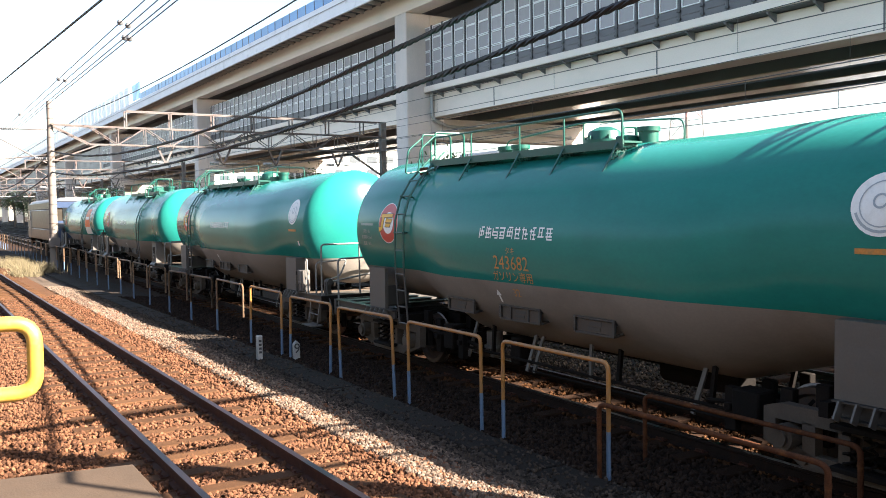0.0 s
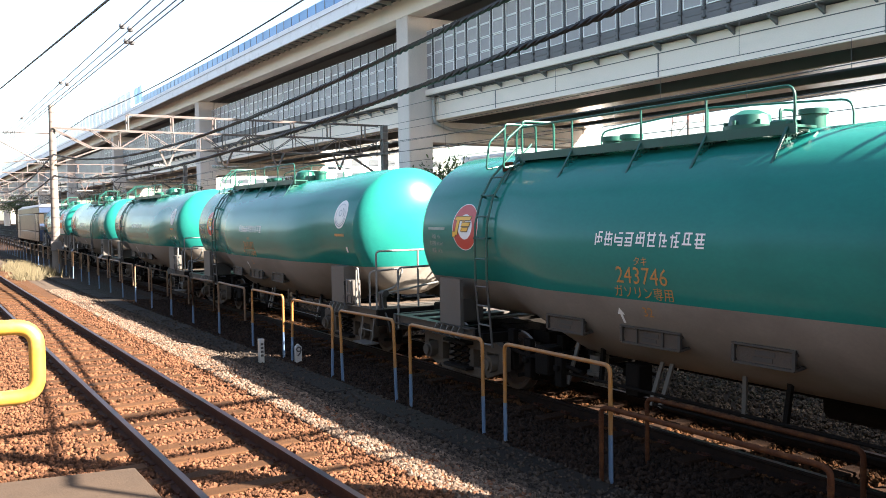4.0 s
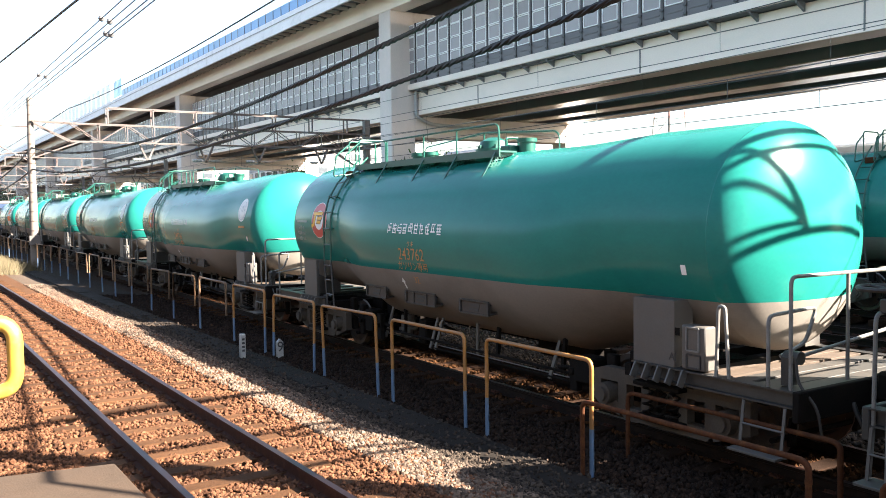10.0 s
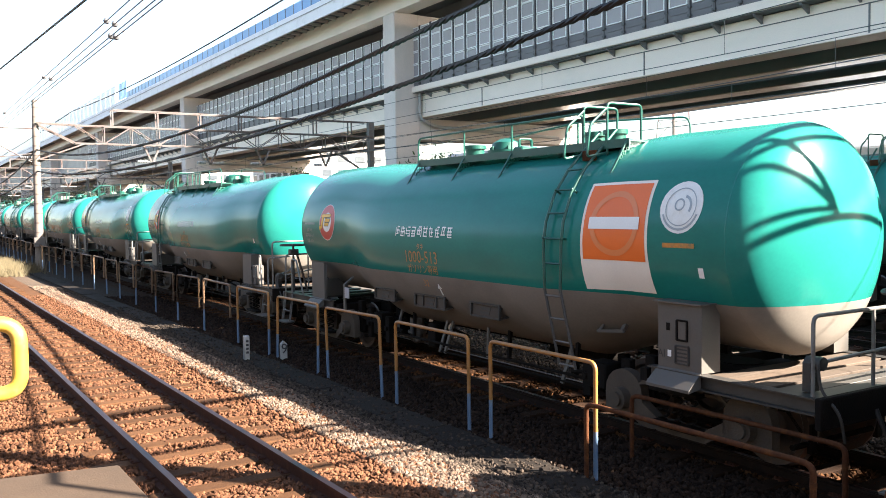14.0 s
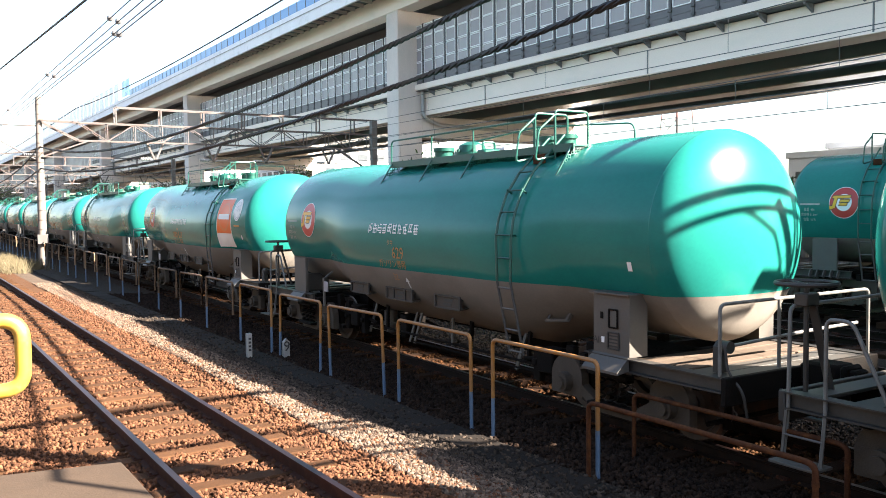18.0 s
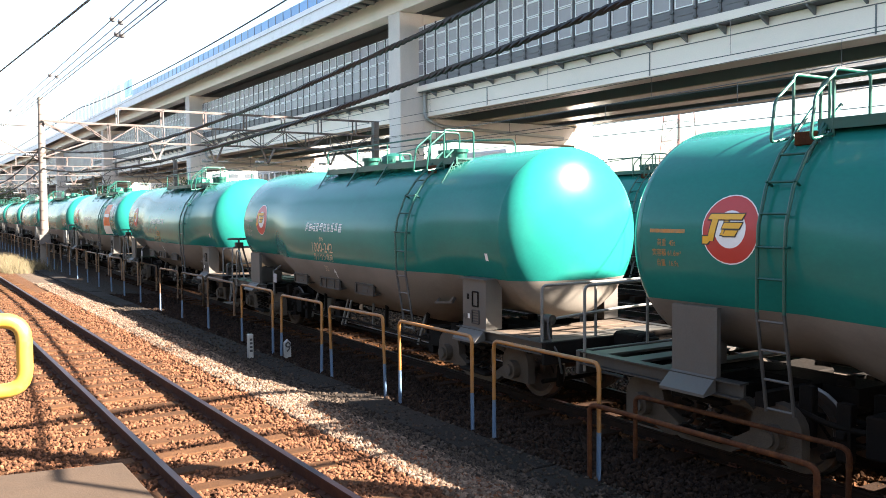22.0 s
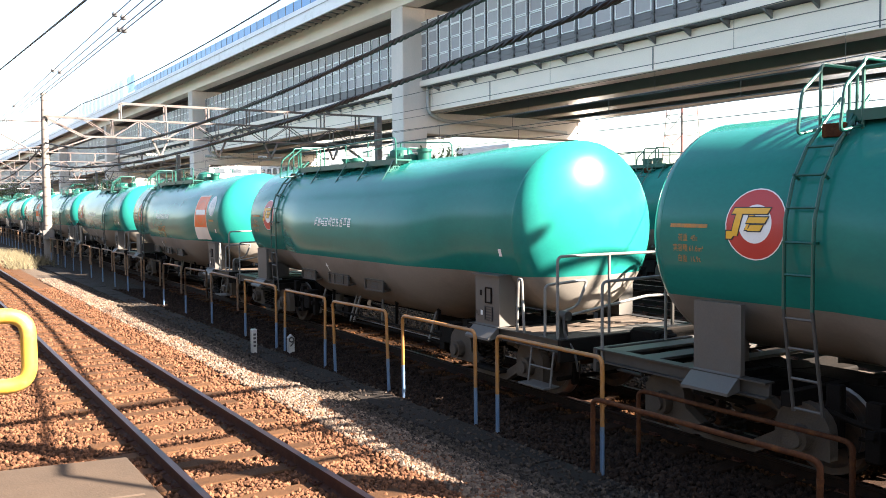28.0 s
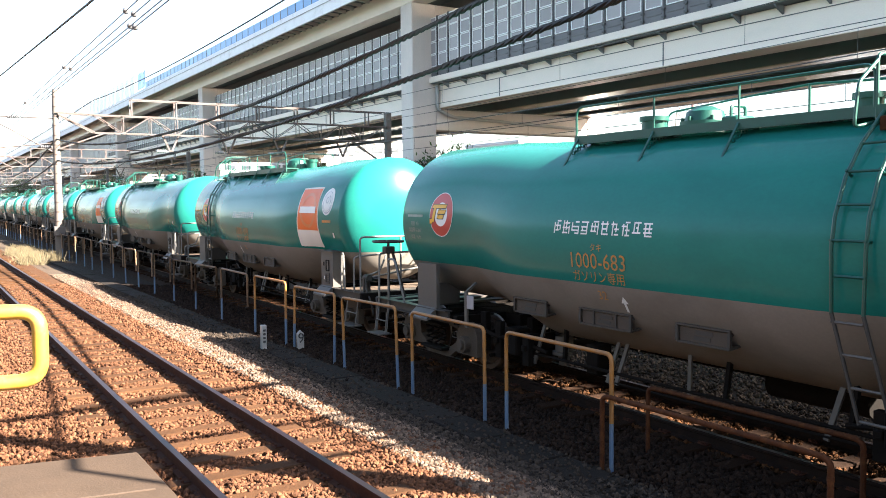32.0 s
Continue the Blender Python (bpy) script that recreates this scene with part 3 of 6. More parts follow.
def skin_text(text, size, mat, parent, name, y0, z0, squeeze=1.0, side=-1):
    ob = lettering(text, size, mat, parent, name, (0, 0, 0), (0, 0, 0), 0.0, 1.0)
    for v in ob.data.vertices:
        v.co = on_tank(v.co.x * squeeze, v.co.y, y0, z0, 0.006, side)
    return ob


def tank_shell():
    bm = bm_new()
    knuckle = ((1.0, 0.0), (0.975, 0.20), (0.90, 0.40), (0.80, 0.56), (0.68, 0.70), (0.55, 0.81), (0.43, 0.89), (0.30, 0.945), (0.17, 0.98), (0.06, 0.996), (0.0, 1.0))
    prof = [(-CYL - (END - CYL) * s, TANK_R * r) for s, r in knuckle]
    rear = [(s + AFT, r) for s, r in prof]
    body = rear + [(y, TANK_R) for y in (-4.4, -CONE_Y, -3.3, -3.0, -2.7, -MID_Y, -1.7, 0, 1.7, MID_Y, 2.7, 3.0, 3.3, CONE_Y, 4.4)] + [(-s + AHEAD, r) for s, r in reversed(prof)]
    lathe(bm, body, 72, "y", (0, 0, TANK_Z))
    for w in bm.verts:
        r, c = tank_at(w.co.y)
        w.co.x *= r / TANK_R
        w.co.z = c + (w.co.z - TANK_Z) * r / TANK_R
    bmesh.ops.bisect_plane(bm, geom=bm.verts[:] + bm.edges[:] + bm.faces[:], plane_co=(0, 0, LINE_Z), plane_no=(0, 0, 1))
    for f in bm.faces:
        f.material_index = 0 if f.calc_center_median().z > LINE_Z else 1
    bmesh.ops.recalc_face_normals(bm, faces=bm.faces)
    return mesh_of(bm, "tank_shell", [GREEN, GREY], True)


def bogie_frame(windowed):
    """One side frame and the bolster of a cast bogie, centred on the pivot."""
    out = []
    for sx in (-1, 1):
        bm = bm_new()
        x0, x1 = sorted((sx * 0.90, sx * 1.02))
        if windowed:
            # a long cast frame with square windows
            for out_line in ([(-1.16, 0.58), (-1.16, 0.68), (-0.95, 0.74), (0.95, 0.74), (1.16, 0.68), (1.16, 0.58)], [(-0.60, 0.16), (0.60, 0.16), (0.75, 0.30), (-0.75, 0.30)],
                             [(-1.16, 0.34), (-1.05, 0.30), (-0.70, 0.18), (-0.62, 0.30), (-1.02, 0.44), (-1.02, 0.58), (-1.16, 0.58)], [(1.16, 0.34), (1.05, 0.30), (0.70, 0.18), (0.62, 0.30), (1.02, 0.44), (1.02, 0.58), (1.16, 0.58)],
                             [(-0.72, 0.28), (-0.58, 0.28), (-0.58, 0.60), (-0.72, 0.60)], [(0.72, 0.28), (0.58, 0.28), (0.58, 0.60), (0.72, 0.60)],
                             [(-0.34, 0.29), (-0.22, 0.29), (-0.22, 0.60), (-0.34, 0.60)], [(0.34, 0.29), (0.22, 0.29), (0.22, 0.60), (0.34, 0.60)]):
                prism_x(bm, out_line, x0, x1)
        for sy in (-1, 1) if not windowed else ():
            # a rounded hood over each axle box
            hood = [(sy * 0.88 - 0.30, 0.26), (sy * 0.88 + 0.30, 0.26)] + [(sy * 0.88 + 0.30 * math.cos(k * math.pi / 10), 0.50 + 0.27 * math.sin(k * math.pi / 10)) for k in range(11)]
            prism_x(bm, hood, x0, x1)
            prism_x(bm, [(sy * 0.60, 0.30), (sy * 0.34, 0.15), (sy * 0.34, 0.29), (sy * 0.60, 0.44)], x0, x1)
        for out_line in () if windowed else ([(-0.34, 0.15), (0.34, 0.15), (0.34, 0.29), (-0.34, 0.29)], [(-0.66, 0.62), (-0.5, 0.74), (0.5, 0.74), (0.66, 0.62), (0.46, 0.66), (-0.46, 0.66)]):
            prism_x(bm, out_line, x0, x1)
        for sy in (-1, 1):
            drum(bm, (sx * 1.00, sy * 0.88, 0.43), 0.13, 0.26, "x", 14)
            drum(bm, (sx * 1.14, sy * 0.88, 0.43), 0.085, 0.06, "x", 12)
        out.append(("side_frame", bm))
        bm = bm_new()
        for dy in (-0.2, 0.0, 0.2):
            pts = [(sx * 1.06 + 0.055 * math.cos(k * 0.9), dy + 0.055 * math.sin(k * 0.9), 0.30 + 0.34 * k / 26) for k in range(27)]
            tube(bm, pts, 0.014, 5)
        box(bm, *sorted((sx * 0.98, sx * 1.16)), -0.34, 0.34, 0.25, 0.30, 0.008)
        box(bm, *sorted((sx * 0.98, sx * 1.16)), -0.34, 0.34, 0.64, 0.69, 0.008)
        out.append(("spring_nest", bm))
    bm = bm_new()
    box(bm, -0.95, 0.95, -0.2, 0.2, 0.62, 0.80, 0.02)
    drum(bm, (0, 0, 0.84), 0.25, 0.1, "z", 16)
    out.append(("bolster", bm))
    bm = bm_new()
    for sy in (-1, 1):
        if sy > 0:
            out.append(("brake_beam", bm))
            bm = bm_new()
        tube(bm, [(-0.85, sy * 1.28, 0.3), (0.85, sy * 1.28, 0.3)], 0.03, 8)
        for sx in (-0.56, 0.56):
            beam(bm, (sx, sy * 1.28, 0.3), (sx, sy * 0.9, 0.72), 0.04)
            box(bm, sx - 0.05, sx + 0.05, sy * 1.30 - 0.03, sy * 1.30 + 0.03, 0.2, 0.5, 0.01)
    out.append(("brake_beam", bm))
    return out


def wheelset_mesh():
    bm = bm_new()
    for sx in (-1, 1):
        prof = [(0.07, 0.0), (0.07, 0.10), (0.02, 0.13), (0.02, 0.33), (0.055, 0.36), (0.062, 0.425), (-0.05, 0.43), (-0.062, 0.455), (-0.075, 0.45), (-0.075, 0.36), (-0.02, 0.33), (-0.02, 0.13), (-0.07, 0.10), (-0.07, 0.0)]
        lathe(bm, [(sx * (0.56 + s), r) for s, r in prof], 28, "x")
        for k in range(4):
            t = k * math.pi / 2
            drum(bm, (sx * 0.583, 0.22 * math.cos(t), 0.22 * math.sin(t)), 0.035, 0.012, "x", 8)
    tube(bm, [(-1.0, 0, 0), (1.0, 0, 0)], 0.075, 12)
    bmesh.ops.recalc_face_normals(bm, faces=bm.faces)
    for f in bm.faces:
        c = f.calc_center_median()
        if (c.y ** 2 + c.z ** 2) ** 0.5 > 0.428:
            f.material_index = 1
    return mesh_of(bm, "wheelset", [WHEEL, TREAD], True)


def ladder(bm, pts_a, pts_b, rungs, r=0.02):
    tube(bm, rounded(pts_a, 0.08, 3), r, 8)
    tube(bm, rounded(pts_b, 0.08, 3), r, 8)
    for a, b in rungs:
        tube(bm, [a, b], r * 0.8, 6)


def valve_set(wagon, y, dome):
    """Manhole dome, valves and their guards on the tank top."""
    top = TANK_TOP
    bm = bm_new()
    lathe(bm, [(0, 0.24), (0.10, 0.24), (0.10, 0.30), (0.15, 0.30), (0.15, 0.25), (0.27, 0.22), (0.33, 0.10), (0.34, 0)], 20, "z", (0, y, top - 0.05))
    for k in range(6):
        t = k * math.pi / 3
        drum(bm, (0.27 * math.cos(t), y + 0.27 * math.sin(t), top + 0.12), 0.025, 0.07, "z", 6)
    part("manhole", bm, GREEN_PART, wagon)
    for dy, dx, h, r in dome:
        bm = bm_new()
        drum(bm, (dx, y + dy, top + h / 2 - 0.04), r, h, "z", 16)
        drum(bm, (dx, y + dy, top + h - 0.03), r * 1.18, 0.06, "z", 16)
        part("valve_cap", bm, GREEN_PART, wagon)
    bm = bm_new()
    box(bm, -0.16, 0.16, y - 0.62, y - 0.38, top - 0.04, top + 0.12, 0.02)
    tube(bm, rounded([(-0.12, y - 0.5, top + 0.1), (-0.12, y - 0.5, top + 0.24), (0.12, y - 0.5, top + 0.24), (0.12, y - 0.5, top + 0.1)], 0.05), 0.02, 6)
    part("valve_box", bm, GREEN_PART, wagon)


def walkway(wagon, y0, y1, posts, rail_from, side=-1, rail_z=3.89, top_slope=True):
    """Tread plate on perforated brackets along the tank's shoulder, with a handrail."""
    x_in, x_out = side * 0.40, side * 0.72
    z = 3.47
    bm = bm_new()
    box(bm, *sorted((x_in, x_out)), y0, y1, z, z + 0.03, 0.004)
    box(bm, *sorted((x_out - 0.012, x_out + 0.012)), y0, y1, z - 0.06, z + 0.045)
    for k in range(int((y1 - y0) / 0.22)):
        yy = y0 + 0.1 + k * 0.22
        box(bm, *sorted((x_in + side * 0.03, x_out - side * 0.03)), yy, yy + 0.03, z + 0.03, z + 0.038)
    part("tread_plate", bm, GREEN_PART, wagon)
    for y in posts:
        bm = bm_new()
        beam(bm, (x_out, y, z + 0.02), (side * 0.985, y, 3.09), 0.03, 0.016)
        beam(bm, (x_in, y, z - 0.015), (x_out, y, z - 0.015), 0.03)
        # perforated web between the tread, the outer flange and the tank
        c = 0.052
        rad, mid = tank_at(y)
        for i in range(-1, 12):
            for j in range(8):
                u, v = 0.42 + c * i, z - c * j
                edge = 0.72 + (z - v) * 0.70
                if u + c * 0.6 > edge or (u ** 2 + (v - c - mid) ** 2) ** 0.5 < rad - c * 0.75:
                    continue
                o = [bm.verts.new((side * (u + a), y, v - b)) for a, b in ((0, 0), (c, 0), (c, c), (0, c))]
                q = [bm.verts.new((side * (u + c / 2 + a), y, v - c / 2 + b)) for a, b in ((-0.012, 0.012), (0.012, 0.012), (0.012, -0.012), (-0.012, -0.012))]
                for k in range(4):
                    bm.faces.new((o[k], o[(k + 1) % 4], q[(k + 1) % 4], q[k]))
        part("bracket", bm, GREEN_PART, wagon)
    bm = bm_new()
    tube(bm, rounded([(x_out, rail_from, z + 0.03), (x_out, rail_from, rail_z), (x_out, y1 - 0.02, rail_z), (x_out, y1 - 0.02, z + 0.03)], 0.12), 0.015, 8)
    for y in posts[1:-1]:
        tube(bm, [(x_out, y, z), (x_out, y, rail_z)], 0.013, 8)
    part("walkway_handrail", bm, GREEN_PART, wagon)
    bm = bm_new()
    o = -side * 0.66
    tube(bm, rounded([(o, y0 + 0.3, z - 0.1), (o, y0 + 0.3, rail_z - 0.03), (o, (y0 + y1) / 2, rail_z + (0.10 if top_slope else 0)), (o, y1 - 0.3, rail_z - 0.03), (o, y1 - 0.3, z - 0.1)], 0.15), 0.013, 8)
    tube(bm, [(o, (y0 + y1) / 2, z - 0.1), (o, (y0 + y1) / 2, rail_z + (0.10 if top_slope else 0))], 0.016, 8)
    part("far_handrail", bm, GREEN_PART, wagon)


def end_platform(wagon, sy, layout):
    """The frame over a bogie: side sills, end beam, slatted deck, saddles, coupler and steps."""
    y_in, y_out = 4.2, 6.58 if sy > 0 else 6.25
    ribs = layout == "A"
    for sx in (-1, 1):
        bm = bm_new()
        box(bm, *sorted((sx * 1.24, sx * 1.20)), *sorted((sy * y_in, sy * y_out)), 0.80, 0.93, 0.004)
        box(bm, *sorted((sx * 1.30, sx * 1.16)), *sorted((sy * y_in, sy * y_out)), 0.93, 0.945)
        box(bm, *sorted((sx * 1.30, sx * 1.16)), *sorted((sy * y_in, sy * y_out)), 0.785, 0.80)
        part("side_sill", bm, SILL, wagon)
        # saddle box that carries the tank
        bm = bm_new()
        yo = 4.52 if sy > 0 else (-4.20 if ribs else -4.33)
        y2 = yo + sy * 0.60
        if sy < 0:
            prism(bm, [(sx * 1.26, 0.95), (sx * 1.26, 1.66), (sx * 1.04, 1.66), (sx * 0.98, 1.56), (sx * 0.98, 0.95)], *sorted((yo, y2)))
        else:
            prism(bm, [(sx * 1.26, 0.95), (sx * 1.26, 1.66), (sx * 1.20, 1.66), (sx * 1.20, 0.95)], yo, y2)
            box(bm, *sorted((sx * 1.20, sx * 0.5)), y2 - 0.09, y2 - 0.02, 0.95, 1.30)
        part("saddle", bm, STEEL_GREY, wagon)
        bm = bm_new()
        if sy < 0 and not ribs:
            box(bm, *sorted((sx * 1.06, sx * 1.31)), min(yo, y2) - 0.03, max(yo, y2) + 0.03, 1.66, 1.676)
            part("saddle_cap", bm, STEEL_GREY, wagon)
        if ribs:
            for k in range(5):
                bm = bm_new()
                yy = sy * ((4.45 if sy > 0 else 4.28) + 0.17 * k)
                prism(bm, [(sx * 1.32, 0.76), (sx * 1.22, 0.95), (sx * 1.32, 0.95), (sx * 1.40, 0.80)], yy - 0.01, yy + 0.01)
                part("rib", bm, STEEL_GREY, wagon)
        else:
            bm = bm_new()
            prism(bm, [(sx * 1.27, 0.96), (sx * 1.45, 0.80), (sx * 1.45, 0.77), (sx * 1.27, 0.80)], *sorted((yo, y2)))
            part("saddle_skirt", bm, STEEL_GREY, wagon)
        # corner step
        if sy > 0 and layout != "B" or sy < 0 and layout == "B":
            continue
        bm = bm_new()
        lo, hi = (6.16, 6.56) if sy > 0 else (5.72, 6.18)
        for yy in (lo, hi):
            beam(bm, (sx * 1.30, sy * yy, 0.78), (sx * 1.36, sy * yy, 0.34), 0.03, 0.012)
        tube(bm, [(sx * 1.33, sy * lo, 0.56), (sx * 1.33, sy * hi, 0.56)], 0.012, 6)
        box(bm, *sorted((sx * 1.24, sx * 1.50)), *sorted((sy * (lo - 0.04), sy * (hi + 0.04))), 0.32, 0.345, 0.004)
        part("corner_step", bm, STEEL_GREY, wagon)
    bm = bm_new()
    box(bm, -1.30, 1.30, *sorted((sy * y_out, sy * (y_out + 0.07))), 0.66, 0.95, 0.01)
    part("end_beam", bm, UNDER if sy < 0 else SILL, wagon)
    for k in range(5) if sy < 0 else (1, 3, 5):
        bm = bm_new()
        yy = 4.93 + 0.27 * k
        wide = 0.20 if k < 3 else 0.26
        box(bm, -1.16, 1.16, *sorted((sy * yy, sy * (yy + wide))), 0.90, 0.935, 0.004)
        part("deck_plank", bm, PLANK if k < (2 if ribs else 3) and sy < 0 else DECK, wagon)
    bm = bm_new()
    box(bm, -0.28, 0.28, *sorted((sy * 3.6, sy * y_out)), 0.70, 0.88, 0.01)
    for yy in (4.0, 4.9, 5.8):
        box(bm, -1.2, 1.2, *sorted((sy * yy, sy * (yy + 0.1))), 0.74, 0.88)
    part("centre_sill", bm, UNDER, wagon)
    bm = bm_new()
    box(bm, -0.12, 0.12, *sorted((sy * (y_out + 0.05), sy * 6.72)), 0.78, 0.99, 0.02)
    box(bm, -0.17, 0.14, *sorted((sy * (y_out + 0.12), sy * 6.785)), 0.74, 1.03, 0.03)
    part("coupler", bm, UNDER, wagon)
    for dx in (-0.45, 0.5):
        bm = bm_new()
        tube(bm, [(dx, sy * (y_out + 0.06), 0.75), (dx, sy * (y_out + 0.10), 0.66), (dx * 0.9, sy * (y_out + 0.15), 0.50), (dx * 0.8, sy * 6.78, 0.48)], 0.025, 8)
        part("air_hose", bm, BLACK, wagon)


def end_rails(wagon, sy, layout):
    """Bent-pipe handrails on an end platform, and the hand brake: a wheel on a stand."""
    r = 0.019

    def rail(name, *lines, bend=0.08):
        bm = bm_new()
        for pts in lines:
            tube(bm, rounded(pts, bend), r, 8)
        part(name, bm, RAIL_GREY, wagon)

    if sy < 0 and layout != "B":
        rail("grab_rail", [(-1.27, -5.36, 0.93), (-1.27, -5.39, 1.66), (-1.27, -5.47, 1.66), (-1.27, -5.52, 0.93)], bend=0.04)
        rail("end_handrail", [(-1.25, -6.2, 0.95), (-1.25, -6.2, 2.0), (1.2, -6.25, 2.0), (1.2, -6.25, 0.95)], [(-0.4, -6.22, 0.95), (-0.4, -6.22, 2.0)])
        rail("release_rod", [(-0.98, -6.1, 1.22), (0.2, -6.3, 1.42), (0.9, -6.3, 1.40)])
        rail("grab_rail", [(-1.28, -5.98, 0.95), (-1.28, -5.98, 1.62), (-0.6, -6.02, 1.66), (-0.75, -6.0, 1.32), (-1.1, -5.98, 1.22)])
    elif sy < 0:
        rail("end_handrail", [(-1.25, -6.2, 0.95), (-1.25, -6.2, 1.68), (1.2, -6.25, 1.70), (1.2, -6.25, 0.95)], [(-0.35, -6.22, 0.95), (-0.35, -6.22, 1.69)])
        rail("release_rod", [(-0.98, -6.1, 1.22), (0.0, -6.3, 1.32), (0.9, -6.3, 1.34)])
    elif layout == "B":
        rail("end_handrail", [(-1.33, 6.56, 0.36), (-1.27, 6.56, 0.80), (-1.25, 6.56, 1.74), (0.6, 6.56, 1.76), (0.6, 6.56, 0.95)])
        for sx in (-1, 1):
            rail("grab_rail", [(sx * 1.27, 5.58, 0.95), (sx * 1.27, 5.93, 1.66), (sx * 1.27, 6.18, 1.66), (sx * 1.27, 6.18, 0.82), (sx * 1.33, 6.18, 0.35)])
    else:
        rail("end_handrail", [(-1.25, 6.54, 0.70), (-1.25, 6.54, 1.74), (0.9, 6.54, 1.78), (0.9, 6.54, 0.95)], [(-0.2, 6.54, 0.95), (-0.2, 6.54, 1.76)])
    if layout == "B" and sy > 0 or layout != "B" and sy < 0:
        x, y = (-1.10, 6.50) if sy > 0 else (0.95, -6.05)
        bm = bm_new()
        ring = [(x + 0.27 * math.cos(t * math.pi / 12), y + 0.27 * math.sin(t * math.pi / 12), 1.95) for t in range(24)]
        tube(bm, ring, 0.022, 6, closed=True)
        for k in range(5):
            t = k * 2 * math.pi / 5
            tube(bm, [(x, y, 1.94), (x + 0.27 * math.cos(t), y + 0.27 * math.sin(t), 1.95)], 0.014, 6)
        part("brake_wheel", bm, SILL, wagon)
        bm = bm_new()
        tube(bm, [(x, y, 0.93), (x, y, 1.96)], 0.025, 8)
        beam(bm, (x + 0.30, y - 0.05, 0.93), (x + 0.07, y, 1.80), 0.085, 0.02)
        box(bm, x - 0.09, x + 0.10, y - 0.07, y + 0.07, 1.74, 1.86, 0.01)
        part("brake_stand", bm, SILL, wagon)
    if sy < 0:
        # release lever on the corner of the deck
        bm = bm_new()
        prism(bm, [(-1.12, 0.95), (-0.98, 0.95), (-1.0, 1.22), (-1.06, 1.28), (-1.12, 1.22)], -6.08, -6.0)
        drum(bm, (-1.05, -6.1, 1.22), 0.065, 0.14, "y", 12)
        tube(bm, rounded([(-1.12, -6.16, 1.22), (-1.14, -6.2, 1.0), (-1.14, -6.4, 0.8), (-1.1, -6.42, 0.55)], 0.08), 0.016, 6)
        part("release_lever", bm, SILL, wagon)


def brake_gear(wagon):
    """Rods, valves and struts slung under the belly."""
    bm = bm_new()
    drum(bm, (-0.45, 2.95, 0.52), 0.16, 0.5, "y", 16)
    drum(bm, (-0.45, 3.22, 0.52), 0.18, 0.05, "y", 16)
    part("brake_cylinder", bm, UNDER, wagon)
    for sx in (-0.72, 0.72):
        bm = bm_new()
        tube(bm, [(sx, -3.6, 0.46), (sx, 3.6, 0.46)], 0.022, 8)
        part("brake_rod", bm, UNDER, wagon)
        for y in (-2.4, -0.9, 1.9):
            bm = bm_new()
            beam(bm, (sx, y, 0.98), (sx * 0.95, y + 0.1, 0.44), 0.05)
            part("rod_hanger", bm, UNDER, wagon)
    for x0, x1, y0, y1, z0, z1 in ((-0.9, -0.62, 2.85, 3.15, 0.40, 0.80), (-0.9, -0.6, -3.1, -2.75, 0.42, 0.75), (-0.65, -0.4, 1.35, 1.6, 0.34, 0.75)):
        bm = bm_new()
        box(bm, x0, x1, y0, y1, z0, z1, 0.02)
        part("valve_chest", bm, UNDER, wagon)
    # levers, pipes and cross shafts behind the bogies
    for sy in (-1, 1):
        for x, z in ((-0.85, 0.62), (-0.35, 0.56), (0.2, 0.50), (0.6, 0.40)):
            bm = bm_new()
            tube(bm, rounded([(x, sy * 3.95, z + 0.1), (x, sy * 3.5, z), (x + 0.1, sy * 2.9, z - 0.02), (x + 0.1, sy * 2.3, z - 0.1)], 0.15), 0.03, 6)
            part("brake_pipe", bm, UNDER, wagon)
        for y, z0, z1 in ((3.35, 0.30, 0.85), (2.65, 0.28, 0.75), (3.75, 0.35, 0.95)):
            bm = bm_new()
            box(bm, -0.9, 0.9, *sorted((sy * y, sy * (y + 0.09))), z0 + 0.22, z0 + 0.30, 0.01)
            for x in (-0.8, -0.2, 0.45):
                box(bm, x - 0.05, x + 0.05, *sorted((sy * (y - 0.03), sy * (y + 0.12))), z0, z1, 0.01)
            part("brake_shaft", bm, UNDER, wagon)
    bm = bm_new()
    drum(bm, (0.45, -1.2, 0.48), 0.17, 1.3, "y", 16)
    part("air_reservoir", bm, UNDER, wagon)
    bm = bm_new()
    beam(bm, (-0.70, -0.31, 0.95), (-0.72, -0.31, 0.42), 0.05, 0.03)
    part("hanger_strap", bm, STEEL_GREY, wagon)
    for y in (0.78, 0.94, -2.2, 2.5):
        bm = bm_new()
        beam(bm, (-0.62, y, 0.92), (-0.74, y + 0.12, 0.32), 0.055, 0.03)
        part("brace", bm, STEEL_GREY, wagon)
    bm = bm_new()
    tube(bm, [(-0.74, -2.9, 0.36), (-0.74, 1.0, 0.34)], 0.016, 6)
    part("pull_rod", bm, UNDER, wagon)
    bm = bm_new()
    lathe(bm, [(0.42, 0.13), (0.20, 0.13), (0.20, 0.17), (0.15, 0.17), (0.15, 0.09), (0.0, 0.07), (0.0, 0)], 14, "z", (-0.45, 2.3, 0.32))
    part("outlet_valve", bm, STEEL_GREY, wagon)


